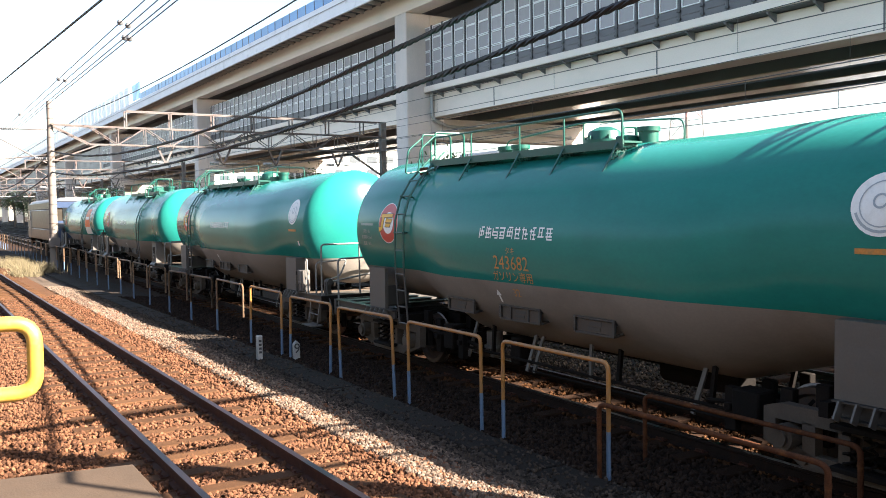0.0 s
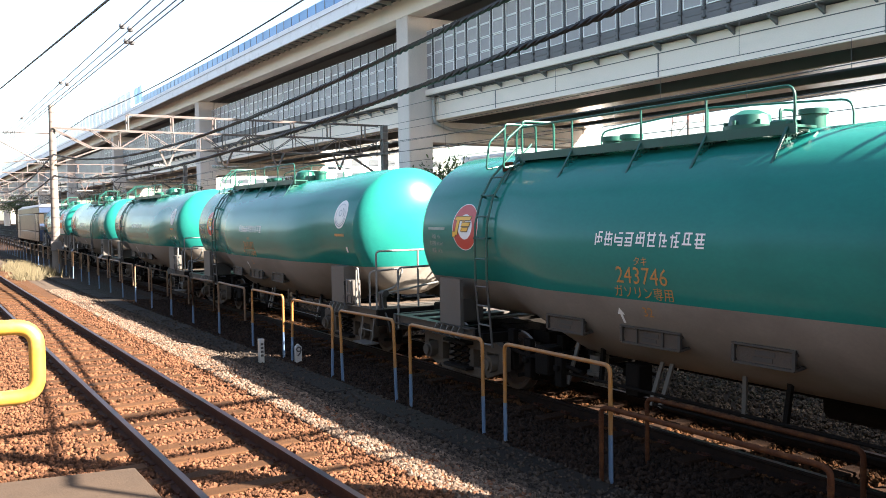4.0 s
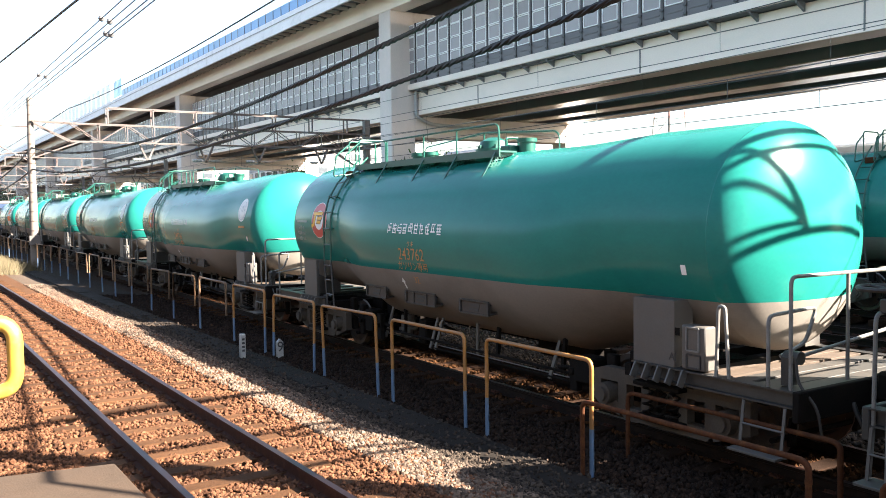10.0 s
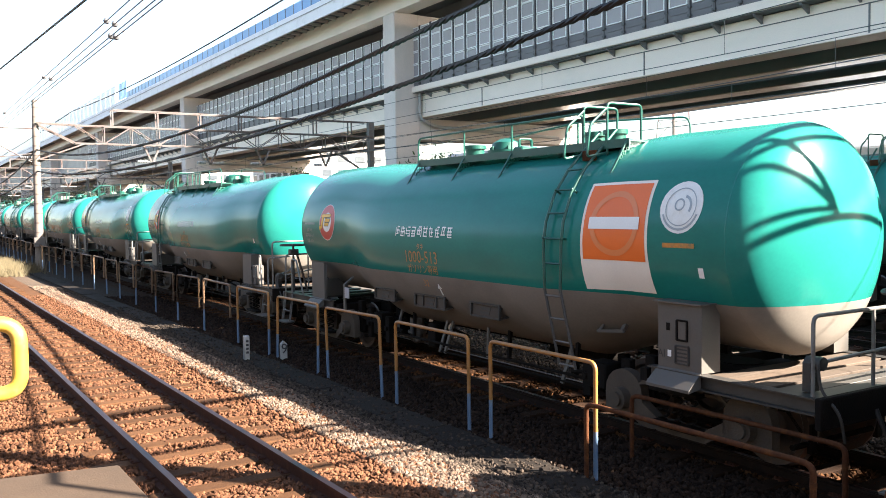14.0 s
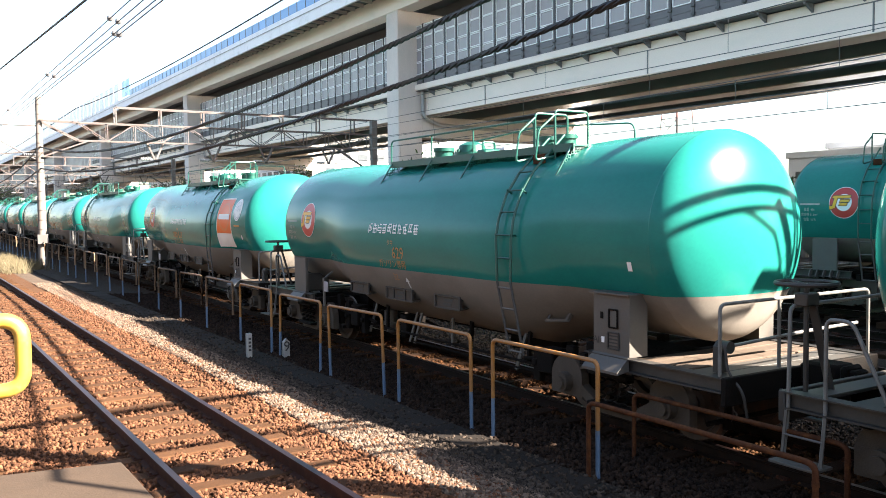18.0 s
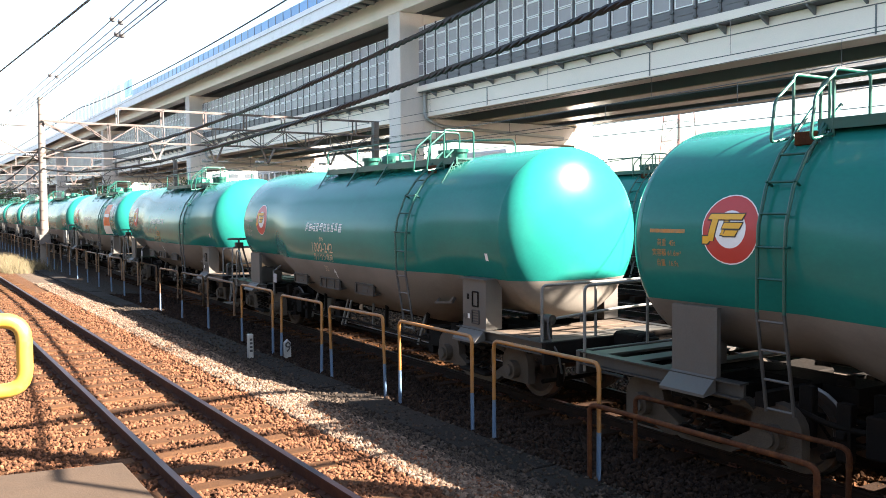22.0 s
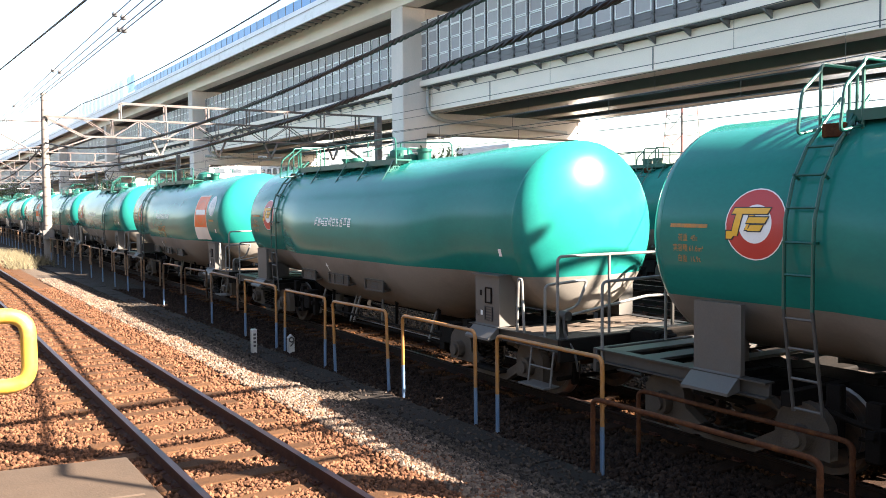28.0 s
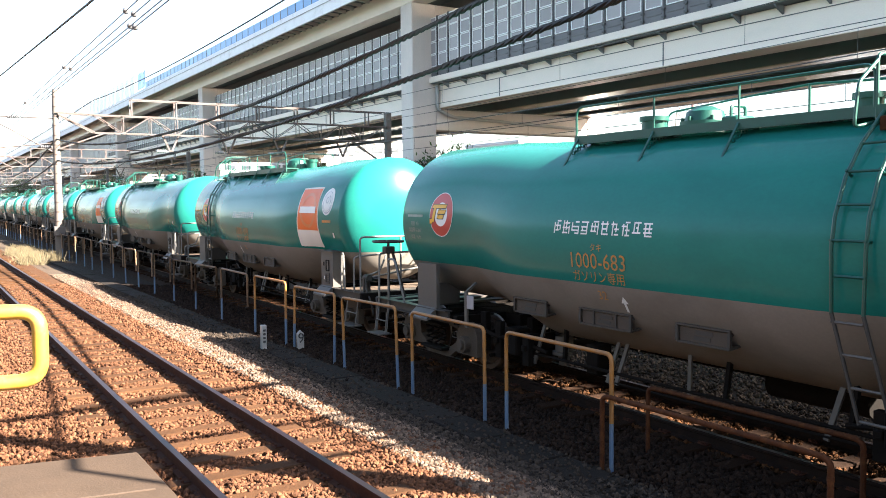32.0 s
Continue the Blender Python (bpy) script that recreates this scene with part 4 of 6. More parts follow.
def placard_holders(wagon):
    for y, w in ((2.10, 0.71), (0.60, 0.90), (-0.93, 0.71)):
        h = w / 2
        bm = bm_new()
        box(bm, -1.185, -1.175, y - h + 0.03, y + h - 0.03, 1.145, 1.30)
        part("placard_plate", bm, BOGIE_CAST, wagon)
        bm = bm_new()
        for u0, u1, z in ((-0.13, 0.10, 1.235), (-0.10, 0.13, 1.175)):
            box(bm, -1.190, -1.185, y + u0, y + u1, z, z + 0.04)
        part("placard_writing", bm, SILL, wagon)
        bm = bm_new()
        beam(bm, (-1.19, y - h, 1.135), (-1.19, y + h, 1.135), 0.025)
        for u in (-h, h) + ((-0.2, 0.2) if w > 0.8 else ()):
            beam(bm, (-1.195, y + u, 1.14), (-1.195, y + u, 1.31), 0.035 if abs(u) > 0.3 else 0.022)
        for u in (-h, h):
            beam(bm, (-1.19, y + u, 1.14), (-0.99, y + u, 1.17), 0.03)
            beam(bm, (-1.19, y + u, 1.28), (-1.12, y + u, 1.30), 0.03)
        part("placard_frame", bm, SILL, wagon)
        bm = bm_new()
        beam(bm, (-1.20, y - h - 0.02, 1.325), (-1.20, y + h + 0.02, 1.325), 0.022)
        part("placard_top", bm, SILL, wagon)


def emblem(wagon, y, z):
    bm = bm_new()
    skin_ring(bm, y, z, 0.190, 0.342, 0.005)
    part("emblem_ring", bm, RED, wagon, "red ring of the operator emblem")
    bm = bm_new()
    skin_ring(bm, y, z, 0.342, 0.354, 0.0045)
    part("emblem_rim", bm, WHITE, wagon)
    bm = bm_new()
    skin_ring(bm, y, z, 0.0, 0.193, 0.0045)
    part("emblem_disc", bm, WHITE, wagon)
    # a winged shape, and the same a little larger in black behind it
    for name, mat, lift, g in (("emblem_wing_edge", BLACK, 0.0070, 0.012), ("emblem_wing", YELLOW_EMBLEM, 0.0100, 0.0)):
        bm = bm_new()
        for u0, u1, v in ((-0.28, 0.17, 0.125), (-0.10, 0.15, 0.035), (-0.08, 0.10, -0.040)):
            skin_poly(bm, [(u0 - g, v - 0.028 - g), (u1 - 0.035 + g, v - 0.028 - g), (u1 + g, v + 0.028 + g), (u0 + 0.03 - g, v + 0.028 + g)], y, z, lift + 0.002)
        for j in range(3):
            u, v = -0.225 - 0.017 * j, 0.11 - 0.0775 * j
            skin_poly(bm, [(u - g, v), (u + 0.075 + g, v), (u + 0.058 + g, v - 0.0775), (u - 0.017 - g, v - 0.0775)], y, z, lift)
        skin_poly(bm, [(-0.335 - g, -0.075 + g), (-0.20 + g, -0.075 + g), (-0.27 + g, -0.15 - g), (-0.335 - g, -0.15 - g)], y, z, lift + 0.001)
        skin_poly(bm, [(-0.07 - g, 0.10), (-0.015 + g, 0.10), (-0.06 + g, -0.06 - g), (-0.115 - g, -0.06 - g)], y, z, lift - 0.001)
        part(name, bm, mat, wagon, "yellow winged shape" if mat == YELLOW_EMBLEM else "")


def company_bars(wagon, y_left, y_right, z):
    """The company's name as plain white strokes, a block for each character."""
    n = 10
    pitch = (y_left - y_right) / n
    rng = random.Random(12)
    bm = bm_new()
    yc = (y_left + y_right) / 2
    for i in range(n):
        u = -(y_left - y_right) / 2 + pitch * (i + 0.5)
        w, h, s = pitch * 0.38, 0.082, 0.0095
        for v in rng.choice(((-0.9, -0.2, 0.35, 0.9), (-0.85, -0.1, 0.6), (-0.9, -0.45, 0.1, 0.8), (-0.5, 0.2, 0.9))):
            a, b = -w * rng.choice((1.0, 1.0, 0.4, 0.1)), w * rng.choice((1.0, 1.0, 0.5))
            skin_poly(bm, [(u + a, v * h - s), (u + b, v * h - s), (u + b, v * h + s), (u + a, v * h + s)], yc, z, 0.006)
        for c in rng.choice(((-0.9, 0.9), (-0.55, 0.35), (-0.7, 0.1, 0.9), (-0.6, 0.6))):
            lo, hi = -h * rng.choice((1.0, 1.0, 0.5)), h * rng.choice((1.0, 0.7, 0.2))
            skin_poly(bm, [(u + c * w - s, lo), (u + c * w + s, lo), (u + c * w + s, hi), (u + c * w - s, hi)], yc, z, 0.0065)
    part("company_writing", bm, WHITE, wagon, "white strokes of painted writing")


def side_ladder(wagon, y, lean):
    """Ladder up the platform side of the tank, with hooped grips over the top."""
    ya, yb = y + 0.15, y - 0.15
    xl = on_tank(0, 0, y, 2.25, 0.075)[0]
    arc = lambda yy: [on_tank(0, v, yy, 2.25, 0.075) for v in (0.95, 0.6, 0.25, 0.0)]
    a = [(-0.5, ya, 3.66)] + arc(ya) + [(xl, ya, 1.68), (xl, ya + lean * 2, 0.75)]
    b = [(-0.5, yb, 3.66)] + arc(yb) + [(xl, yb, 1.68), (xl, yb + lean * 2, 0.75)]
    bm = bm_new()
    tube(bm, a[:6], 0.018, 8)
    tube(bm, b[:6], 0.018, 8)
    for i in range(5):
        v = 0.95 - 0.30 * i
        if v >= 0:
            tube(bm, [on_tank(0, v, ya, 2.25, 0.075), on_tank(0, v, yb, 2.25, 0.075)], 0.014, 6)
        else:
            tube(bm, [(xl, ya, 2.25 + v), (xl, yb, 2.25 + v)], 0.014, 6)
        if i % 2:
            tube(bm, [on_tank(0, v, ya, 2.25, 0.0), on_tank(0, v, ya, 2.25, 0.10)], 0.014, 6)
            tube(bm, [on_tank(0, v, yb, 2.25, 0.0), on_tank(0, v, yb, 2.25, 0.10)], 0.014, 6)
    part("upper_ladder", bm, GREEN_PART, wagon)
    bm = bm_new()
    tube(bm, a[5:], 0.018, 8)
    tube(bm, b[5:], 0.018, 8)
    lower = part("lower_ladder", bm, SILL, wagon)
    bm = bm_new()
    for i in range(4):
        s = i / 3
        z = 1.60 - 0.82 * s
        tube(bm, [(xl, ya + lean * 2 * s, z), (xl, yb + lean * 2 * s, z)], 0.014, 6)
    part("rungs", bm, STEEL_GREY, lower)
    for yy, dy in ((ya + 0.02, 0.16), (yb - 0.02, -0.16)):
        bm = bm_new()
        yy += dy * 0.3
        tube(bm, rounded([(-0.14, yy, 3.46), (-0.14, yy, 3.98), (-0.72, yy, 3.98), (-0.72, yy, 3.33)], 0.07, 4), 0.016, 8)
        tube(bm, rounded([(-0.72, yy, 3.92), (-1.0, yy, 3.70), (-1.06, yy, 3.30), (-0.74, yy, 3.36)], 0.06, 4), 0.016, 8)
        part("ladder_grip", bm, GREEN_PART, wagon)
    bm = bm_new()
    box(bm, -0.84, -0.80, y - 0.12, y + 0.12, 3.27, 3.40, 0.008)
    part("tag_plate", bm, RUST_PIPE, wagon, "rust-brown tag plate")


def build_wagon(name_label, layout):
    wagon = thing("tank_wagon", name_label, "tank wagon", (TRAIN_TRACK, 0, TRAIN_RAIL), "train of tank wagons")
    part("tank_shell", SHELL, None, wagon)
    for yy in (-CYL + AFT, CYL + AHEAD):
        bm = bm_new()
        r, c = tank_at(yy)
        lathe(bm, [(yy - 0.012, r - 0.002), (yy - 0.008, r + 0.0007), (yy + 0.008, r + 0.0007), (yy + 0.012, r - 0.002)], 72, "y", (0, 0, c))
        bmesh.ops.bisect_plane(bm, geom=bm.verts[:] + bm.edges[:] + bm.faces[:], plane_co=(0, 0, LINE_Z), plane_no=(0, 0, 1))
        for f in bm.faces:
            f.material_index = 0 if f.calc_center_median().z > LINE_Z else 1
        part("weld_seam", bm, [GREEN, GREY], wagon)
    for sy in (-1, 1):
        end_platform(wagon, sy, layout)
        end_rails(wagon, sy, layout)
        pieces = bogie_frame(layout == "A")
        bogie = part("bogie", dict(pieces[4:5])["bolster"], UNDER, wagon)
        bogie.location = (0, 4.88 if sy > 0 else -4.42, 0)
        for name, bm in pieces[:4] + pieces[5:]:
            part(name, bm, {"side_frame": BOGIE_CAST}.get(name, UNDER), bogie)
        for dy in (-0.88, 0.88):
            part("wheelset", WHEELSET, None, bogie).location = (0, dy, 0.43)
    brake_gear(wagon)
    if layout in "AC":
        walkway(wagon, -0.95, 3.78, (-0.85, 0.2, 1.21, 2.50, 3.72), -0.93)
        valve_set(wagon, 0.2, ((2.2, -0.1, 0.16, 0.13), (1.83, -0.1, 0.16, 0.13), (-0.75, 0.1, 0.22, 0.13)))
        side_ladder(wagon, 3.84, -0.06)
        company_bars(wagon, 1.31, -0.40, 2.35)
    else:
        walkway(wagon, -3.35, 1.72, (-3.3, -0.97, 0.28, 1.66), -2.50)
        valve_set(wagon, 0.15, ((0.75, -0.1, 0.22, 0.16), (-2.2, -0.1, 0.2, 0.14), (-2.6, -0.1, 0.2, 0.14)))
        side_ladder(wagon, -2.74, -0.14)
        company_bars(wagon, 1.35, -0.41, 2.34)
        bm = bm_new()
        beam(bm, on_tank(0, -1.15, -3.35, 2.25, -0.01), on_tank(0, -1.15, -3.35, 2.25, 0.10), 0.05)
        beam(bm, on_tank(0, -1.15, -3.05, 2.25, -0.01), on_tank(0, -1.15, -3.05, 2.25, 0.10), 0.03)
        beam(bm, on_tank(0, -1.15, -3.38, 2.25, 0.09), on_tank(0, -1.15, -3.02, 2.25, 0.09), 0.035)
        part("foot_bracket", bm, STEEL_GREY, wagon)
        # card bracket ahead of the belly
        bm = bm_new()
        beam(bm, (-1.20, 3.72, 1.30), (-1.20, 3.72, 0.74), 0.07, 0.03)
        beam(bm, (-1.20, 3.72, 1.28), (-1.02, 3.72, 1.42), 0.04, 0.03)
        part("card_bracket", bm, STEEL_GREY, wagon)
        bm = bm_new()
        box(bm, -1.235, -1.215, 3.48, 3.66, 1.04, 1.24, 0.006)
        part("card_plate", bm, PANEL, wagon, "pale grey card plate")
    placard_holders(wagon)
    bm = bm_new()
    skin_patch(bm, -4.88, 1.99, 0.07, 0.11, 0.006, 1, 2)
    part("inspection_tag", bm, WHITE, wagon)
    ink = OCHRE if layout == "C" else FADED
    for j, words in enumerate(("荷重  45t", "実容積 61.6m³", "自重  16.9t")):
        skin_text(words, 0.085, ink, wagon, "load_mark", 5.22, 2.30 - 0.11 * j, 0.8)
    bm = bm_new()
    skin_patch(bm, 5.21, 2.43, 0.50, 0.04, 0.006, 2, 1)
    part("writing_bar", bm, ink, wagon)
    bm = bm_new()
    ay = 0.98 if layout in "AC" else 0.17
    skin_poly(bm, [(-0.02, -0.12), (0.02, -0.12), (0.02, 0.0), (-0.02, 0.0)], ay, 1.47, 0.006)
    skin_poly(bm, [(-0.06, 0.0), (0.06, 0.0), (0.0, 0.09)], ay, 1.47, 0.006)
    part("arrow_mark", bm, WHITE, wagon)
    def card_frame(name, y0, y1, z0, z1, x, mat):
        bm = bm_new()
        for p, q in (((y0, z0), (y1, z0)), ((y1, z0), (y1, z1)), ((y1, z1), (y0, z1)), ((y0, z1), (y0, z0))):
            beam(bm, (x, *p), (x, *q), 0.018)
        part(name, bm, mat, wagon)

    if layout != "A":
        card_frame("card_holder", -4.74, -4.60, 1.27, 1.48, -1.268, UNDER)
        bm = bm_new()
        box(bm, -1.266, -1.262, -4.72, -4.62, 1.285, 1.465)
        part("card_plate", bm, STEEL_GREY, wagon)
        card_frame("table_frame", -4.76, -4.58, 1.02, 1.21, -1.266, BLACK)
        for j in range(4):
            bm = bm_new()
            box(bm, -1.266, -1.262, -4.74, -4.60, 1.045 + 0.04 * j, 1.063 + 0.04 * j)
            part("writing_bar", bm, BLACK, wagon)
        bm = bm_new()
        box(bm, -1.268, -1.262, -4.52, -4.47, 1.08, 1.15, 0.002)
        part("white_tag", bm, WHITE, wagon)
        bm = bm_new()
        box(bm, -1.268, -1.262, -4.50, -4.45, 1.36, 1.44, 0.002)
        part("small_holder", bm, UNDER, wagon)
        lettering("AI", 0.12, BLACK, wagon, "stencil_letters", (-1.263, -4.38, 1.10), (90, 0, -90), 0.001)
    else:
        lettering("AI", 0.12, BLACK, wagon, "stencil_letters", (-1.263, -4.78, 1.06), (90, 0, -90), 0.001)
    if layout == "A":
        bm = bm_new()
        box(bm, -1.27, -1.10, -5.22, -4.90, 0.96, 1.42, 0.015)
        part("card_box", bm, STEEL_GREY, wagon)
        bm = bm_new()
        box(bm, -1.274, -1.268, -5.12, -5.00, 1.18, 1.38, 0.002)
        part("card_plate", bm, STEEL_GREY, wagon)
        card_frame("card_holder", -5.14, -4.98, 1.16, 1.40, -1.276, RAIL_GREY)
        card_frame("table_frame", -5.16, -4.98, 0.98, 1.12, -1.274, BLACK)
        bm = bm_new()
        box(bm, -1.274, -1.262, -4.88, -4.82, 1.30, 1.38, 0.002)
        part("small_holder", bm, UNDER, wagon)
    return wagon


def eco_disc(wagon):
    bm = bm_new()
    skin_ring(bm, -4.60, 2.68, 0.0, 0.29, 0.005)
    part("round_decal", bm, DISC, wagon, "round white decal with a grey ring and plain centre shape")
    bm = bm_new()
    skin_ring(bm, -4.60, 2.68, 0.20, 0.212, 0.008)
    skin_ring(bm, -4.60, 2.68, 0.05, 0.07, 0.008, cu=-0.02, cv=0.02)
    skin_ring(bm, -4.60, 2.68, 0.235, 0.26, 0.008, a0=200, a1=340)
    skin_ring(bm, -4.60, 2.68, 0.10, 0.13, 0.008, a0=-30, a1=80, cu=0.02)
    part("decal_print", bm, DISC_INK, wagon)
    bm = bm_new()
    skin_patch(bm, -4.60, 2.27, 0.44, 0.05, 0.006, 2, 1)
    part("writing_bar", bm, OCHRE, wagon)


def advert_board(wagon):
    y, z = -3.64, 2.35
    bm = bm_new()
    skin_patch(bm, y, z, 1.03, 1.32, 0.004, 6, 12)
    part("board_ground", bm, CREAM, wagon, "cream edge and foot of the orange board")
    bm = bm_new()
    skin_patch(bm, y, 2.52, 0.95, 0.90, 0.008, 6, 10)
    part("orange_field", bm, ORANGE, wagon, "orange field with a pale ring and white bar")
    bm = bm_new()
    skin_ring(bm, y, 2.50, 0.31, 0.38, 0.012, 36)
    part("orange_ring", bm, ORANGE_RING, wagon)
    bm = bm_new()
    skin_patch(bm, y, 2.50, 0.78, 0.14, 0.016, 6, 3)
    part("white_bar", bm, WHITE, wagon)


SHELL, WHEELSET = tank_shell(), wheelset_mesh()
NUMBERS = {-1: "243682", 0: "243746", 1: "243762", 2: "1000-513", 3: "629", 4: "1000-242", 5: "1000-687", 6: "", 7: "1000-498", 8: "1000-683"}
LAYOUT = {-4: "B", -3: "B", -2: "A", -1: "A", 0: "A", 1: "A", 2: "B", 3: "B", 4: "B", 5: "C", 6: "C", 7: "C", 8: "B", 9: "C"}
BOARD, ECO = (-4, 2, 5, 7), (-4, -2, -1, 0, 2, 5, 7)
WAGON_LABEL = "green and grey bogie tank wagon on the freight line"
PLAIN = {k: build_wagon(WAGON_LABEL, k) for k in "ABC"}
TRAIN = {}
used = set()
for k in range(-4, 10):
    lay = LAYOUT[k]
    if lay in used:
        w = copy_thing(PLAIN[lay], pose(TRAIN_TRACK, 0, TRAIN_RAIL))
    else:
        w = PLAIN[lay]
        used.add(lay)
    TRAIN[k] = w
PARKED = [copy_thing(PLAIN["A" if i in (0, 2) else "B"], pose(18.9, 11.1 - 4.38 + 13.57 * i, 0.0)) for i in range(-1, 6)]
for i, w in enumerate(PARKED):
    tagged(w, "green and grey tank wagon parked in the yard", "tank wagon", "parked tank wagons")
    emblem(w, 4.38, 2.46)
for k, w in TRAIN.items():
    emblem(w, 4.38, 2.46)
    words = [WAGON_LABEL]
    if k in BOARD:
        advert_board(w)
        words.append("with an orange board")
    if k in ECO:
        eco_disc(w)
        if k not in BOARD:
            words.append("with a round white decal")
    if LAYOUT[k] in "AC":
        words.append("and leading-end ladder" if len(words) > 1 else "with a ladder at its leading end")
    w["label"] = ("green tank wagon " if len(words) > 2 else "green and grey tank wagon ") + (" ".join(words[1:]) if len(words) > 1 else "with a ladder at mid-length")
    y = 0.52
    if NUMBERS.get(k):
        ink = PALE_INK if k == 4 else OCHRE
        skin_text("タキ", 0.11, ink, w, "type_mark", y, 2.10)
        skin_text(NUMBERS[k], 0.27, ink, w, "running_number", y - (0.25 if len(NUMBERS[k]) < 4 else 0), 1.935)
        skin_text("ガソリン専用", 0.155, ink, w, "cargo_mark", y, 1.745)
        skin_text("32", 0.17, ink, w, "pressure_mark", y, 1.53)


# ---- locomotive ----
LOCO_BLUE = material("loco_blue_paint", (0.022, 0.040, 0.085), 0.4, vary=0.08)
LOCO_PALE = material("loco_pale_band", (0.11, 0.115, 0.13), 0.4, vary=0.08)
LOCO_TAN = material("dusty_tan_loco_paint", (0.034, 0.027, 0.020), 0.3, vary=0.1)
LOCO_ROOF = material("loco_roof_grey", (0.09, 0.10, 0.12), 0.6, vary=0.15)
GLASS = material("dark_cab_glass", (0.015, 0.018, 0.02), 0.08)


def build_loco():
    loco = thing("electric_locomotive", "tan-sided electric locomotive with blue and white ends leading the train", "locomotive", (TRAIN_TRACK, 0, TRAIN_RAIL))
    for z0, z1, mat, name in ((1.0, 1.75, LOCO_TAN, "lower_body"), (1.75, 3.05, LOCO_TAN, "body"), (3.05, 3.55, LOCO_TAN, "upper_body")):
        bm = bm_new()
        inset = 0.0 if z0 < 2 else 0.05
        box(bm, -1.45 + inset, 1.45 - inset, -8.6, 8.6, z0, z1, 0.05)
        part(name, bm, mat, loco)
    bm = bm_new()
    prism(bm, [(-1.36, 3.55), (1.36, 3.55), (1.1, 3.75), (-1.1, 3.75)], -8.0, 8.0)
    part("roof", bm, LOCO_ROOF, loco)
    for sy in (-1, 1):
        for dx in (-0.62, 0.62):
            bm = bm_new()
            box(bm, dx - 0.45, dx + 0.45, *sorted((sy * 8.59, sy * 8.63)), 2.35, 3.1, 0.015)
            part("cab_window", bm, GLASS, loco)
            bm = bm_new()
            drum(bm, (dx * 1.6, sy * 8.62, 1.45), 0.12, 0.06, "y", 14)
            part("headlight", bm, INSULATOR_WHITE, loco)
        for sx in (-1, 1):
            bm = bm_new()
            box(bm, *sorted((sx * 1.44, sx * 1.465)), *sorted((sy * 6.9, sy * 7.7)), 2.3, 3.05, 0.01)
            part("side_window", bm, GLASS, loco)
            bm = bm_new()
            box(bm, *sorted((sx * 1.44, sx * 1.47)), *sorted((sy * 5.9, sy * 6.5)), 1.15, 3.0, 0.01)
            part("cab_door", bm, LOCO_PALE, loco)
        for z0, z1, mt in ((1.05, 1.85, LOCO_BLUE), (1.87, 2.15, LOCO_PALE), (2.17, 2.33, LOCO_BLUE), (3.12, 3.5, LOCO_BLUE)):
            bm = bm_new()
            box(bm, -1.38, 1.38, *sorted((sy * 8.58, sy * 8.62)), z0, z1, 0.01)
            part("end_panel", bm, mt, loco)
        bm = bm_new()
        box(bm, -1.3, 1.3, *sorted((sy * 8.5, sy * 8.9)), 0.5, 1.0, 0.05)
        part("buffer_beam", bm, UNDER, loco)
    for sx in (-1, 1):
        for k in range(7):
            bm = bm_new()
            y = -4.6 + k * 1.4
            for j in range(6):
                box(bm, *sorted((sx * 1.40, sx * 1.43)), y, y + 1.0, 2.45 + j * 0.1, 2.51 + j * 0.1)
            part("louvre", bm, LOCO_PALE, loco)
    for y in (-5.6, 0, 5.6):
        bm = bm_new()
        for sx in (-1, 1):
            box(bm, *sorted((sx * 0.95, sx * 1.1)), y - 1.9, y + 1.9, 0.35, 0.85, 0.04)
        bogie = part("bogie", bm, UNDER, loco)
        for dy in (-1.2, 1.2):
            part("wheelset", WHEELSET, None, bogie).location = (0, y + dy, 0.43)
    for y in (-5.5, 5.5):
        bm = bm_new()
        tube(bm, [(0, y - 0.7, 3.8), (0, y + 0.5, 4.5), (0, y - 0.4, 5.1)], 0.03, 6)
        tube(bm, [(-0.85, y - 0.4, 5.1), (0.85, y - 0.4, 5.1)], 0.03, 6)
        box(bm, -0.6, 0.6, y - 0.8, y + 0.6, 3.75, 3.82)
        part("pantograph", bm, TRUSS_DARK, loco)
    return loco


LOCO = build_loco()

# ---- viaduct ----
FROSTED = material("frosted_white_screen", (0.85, 0.86, 0.88), 0.4, vary=0.04)
VX, SPAN, PIER0 = 34.7, 58.9, 61.5
V_Y0, V_Y1 = -60.0, 660.0


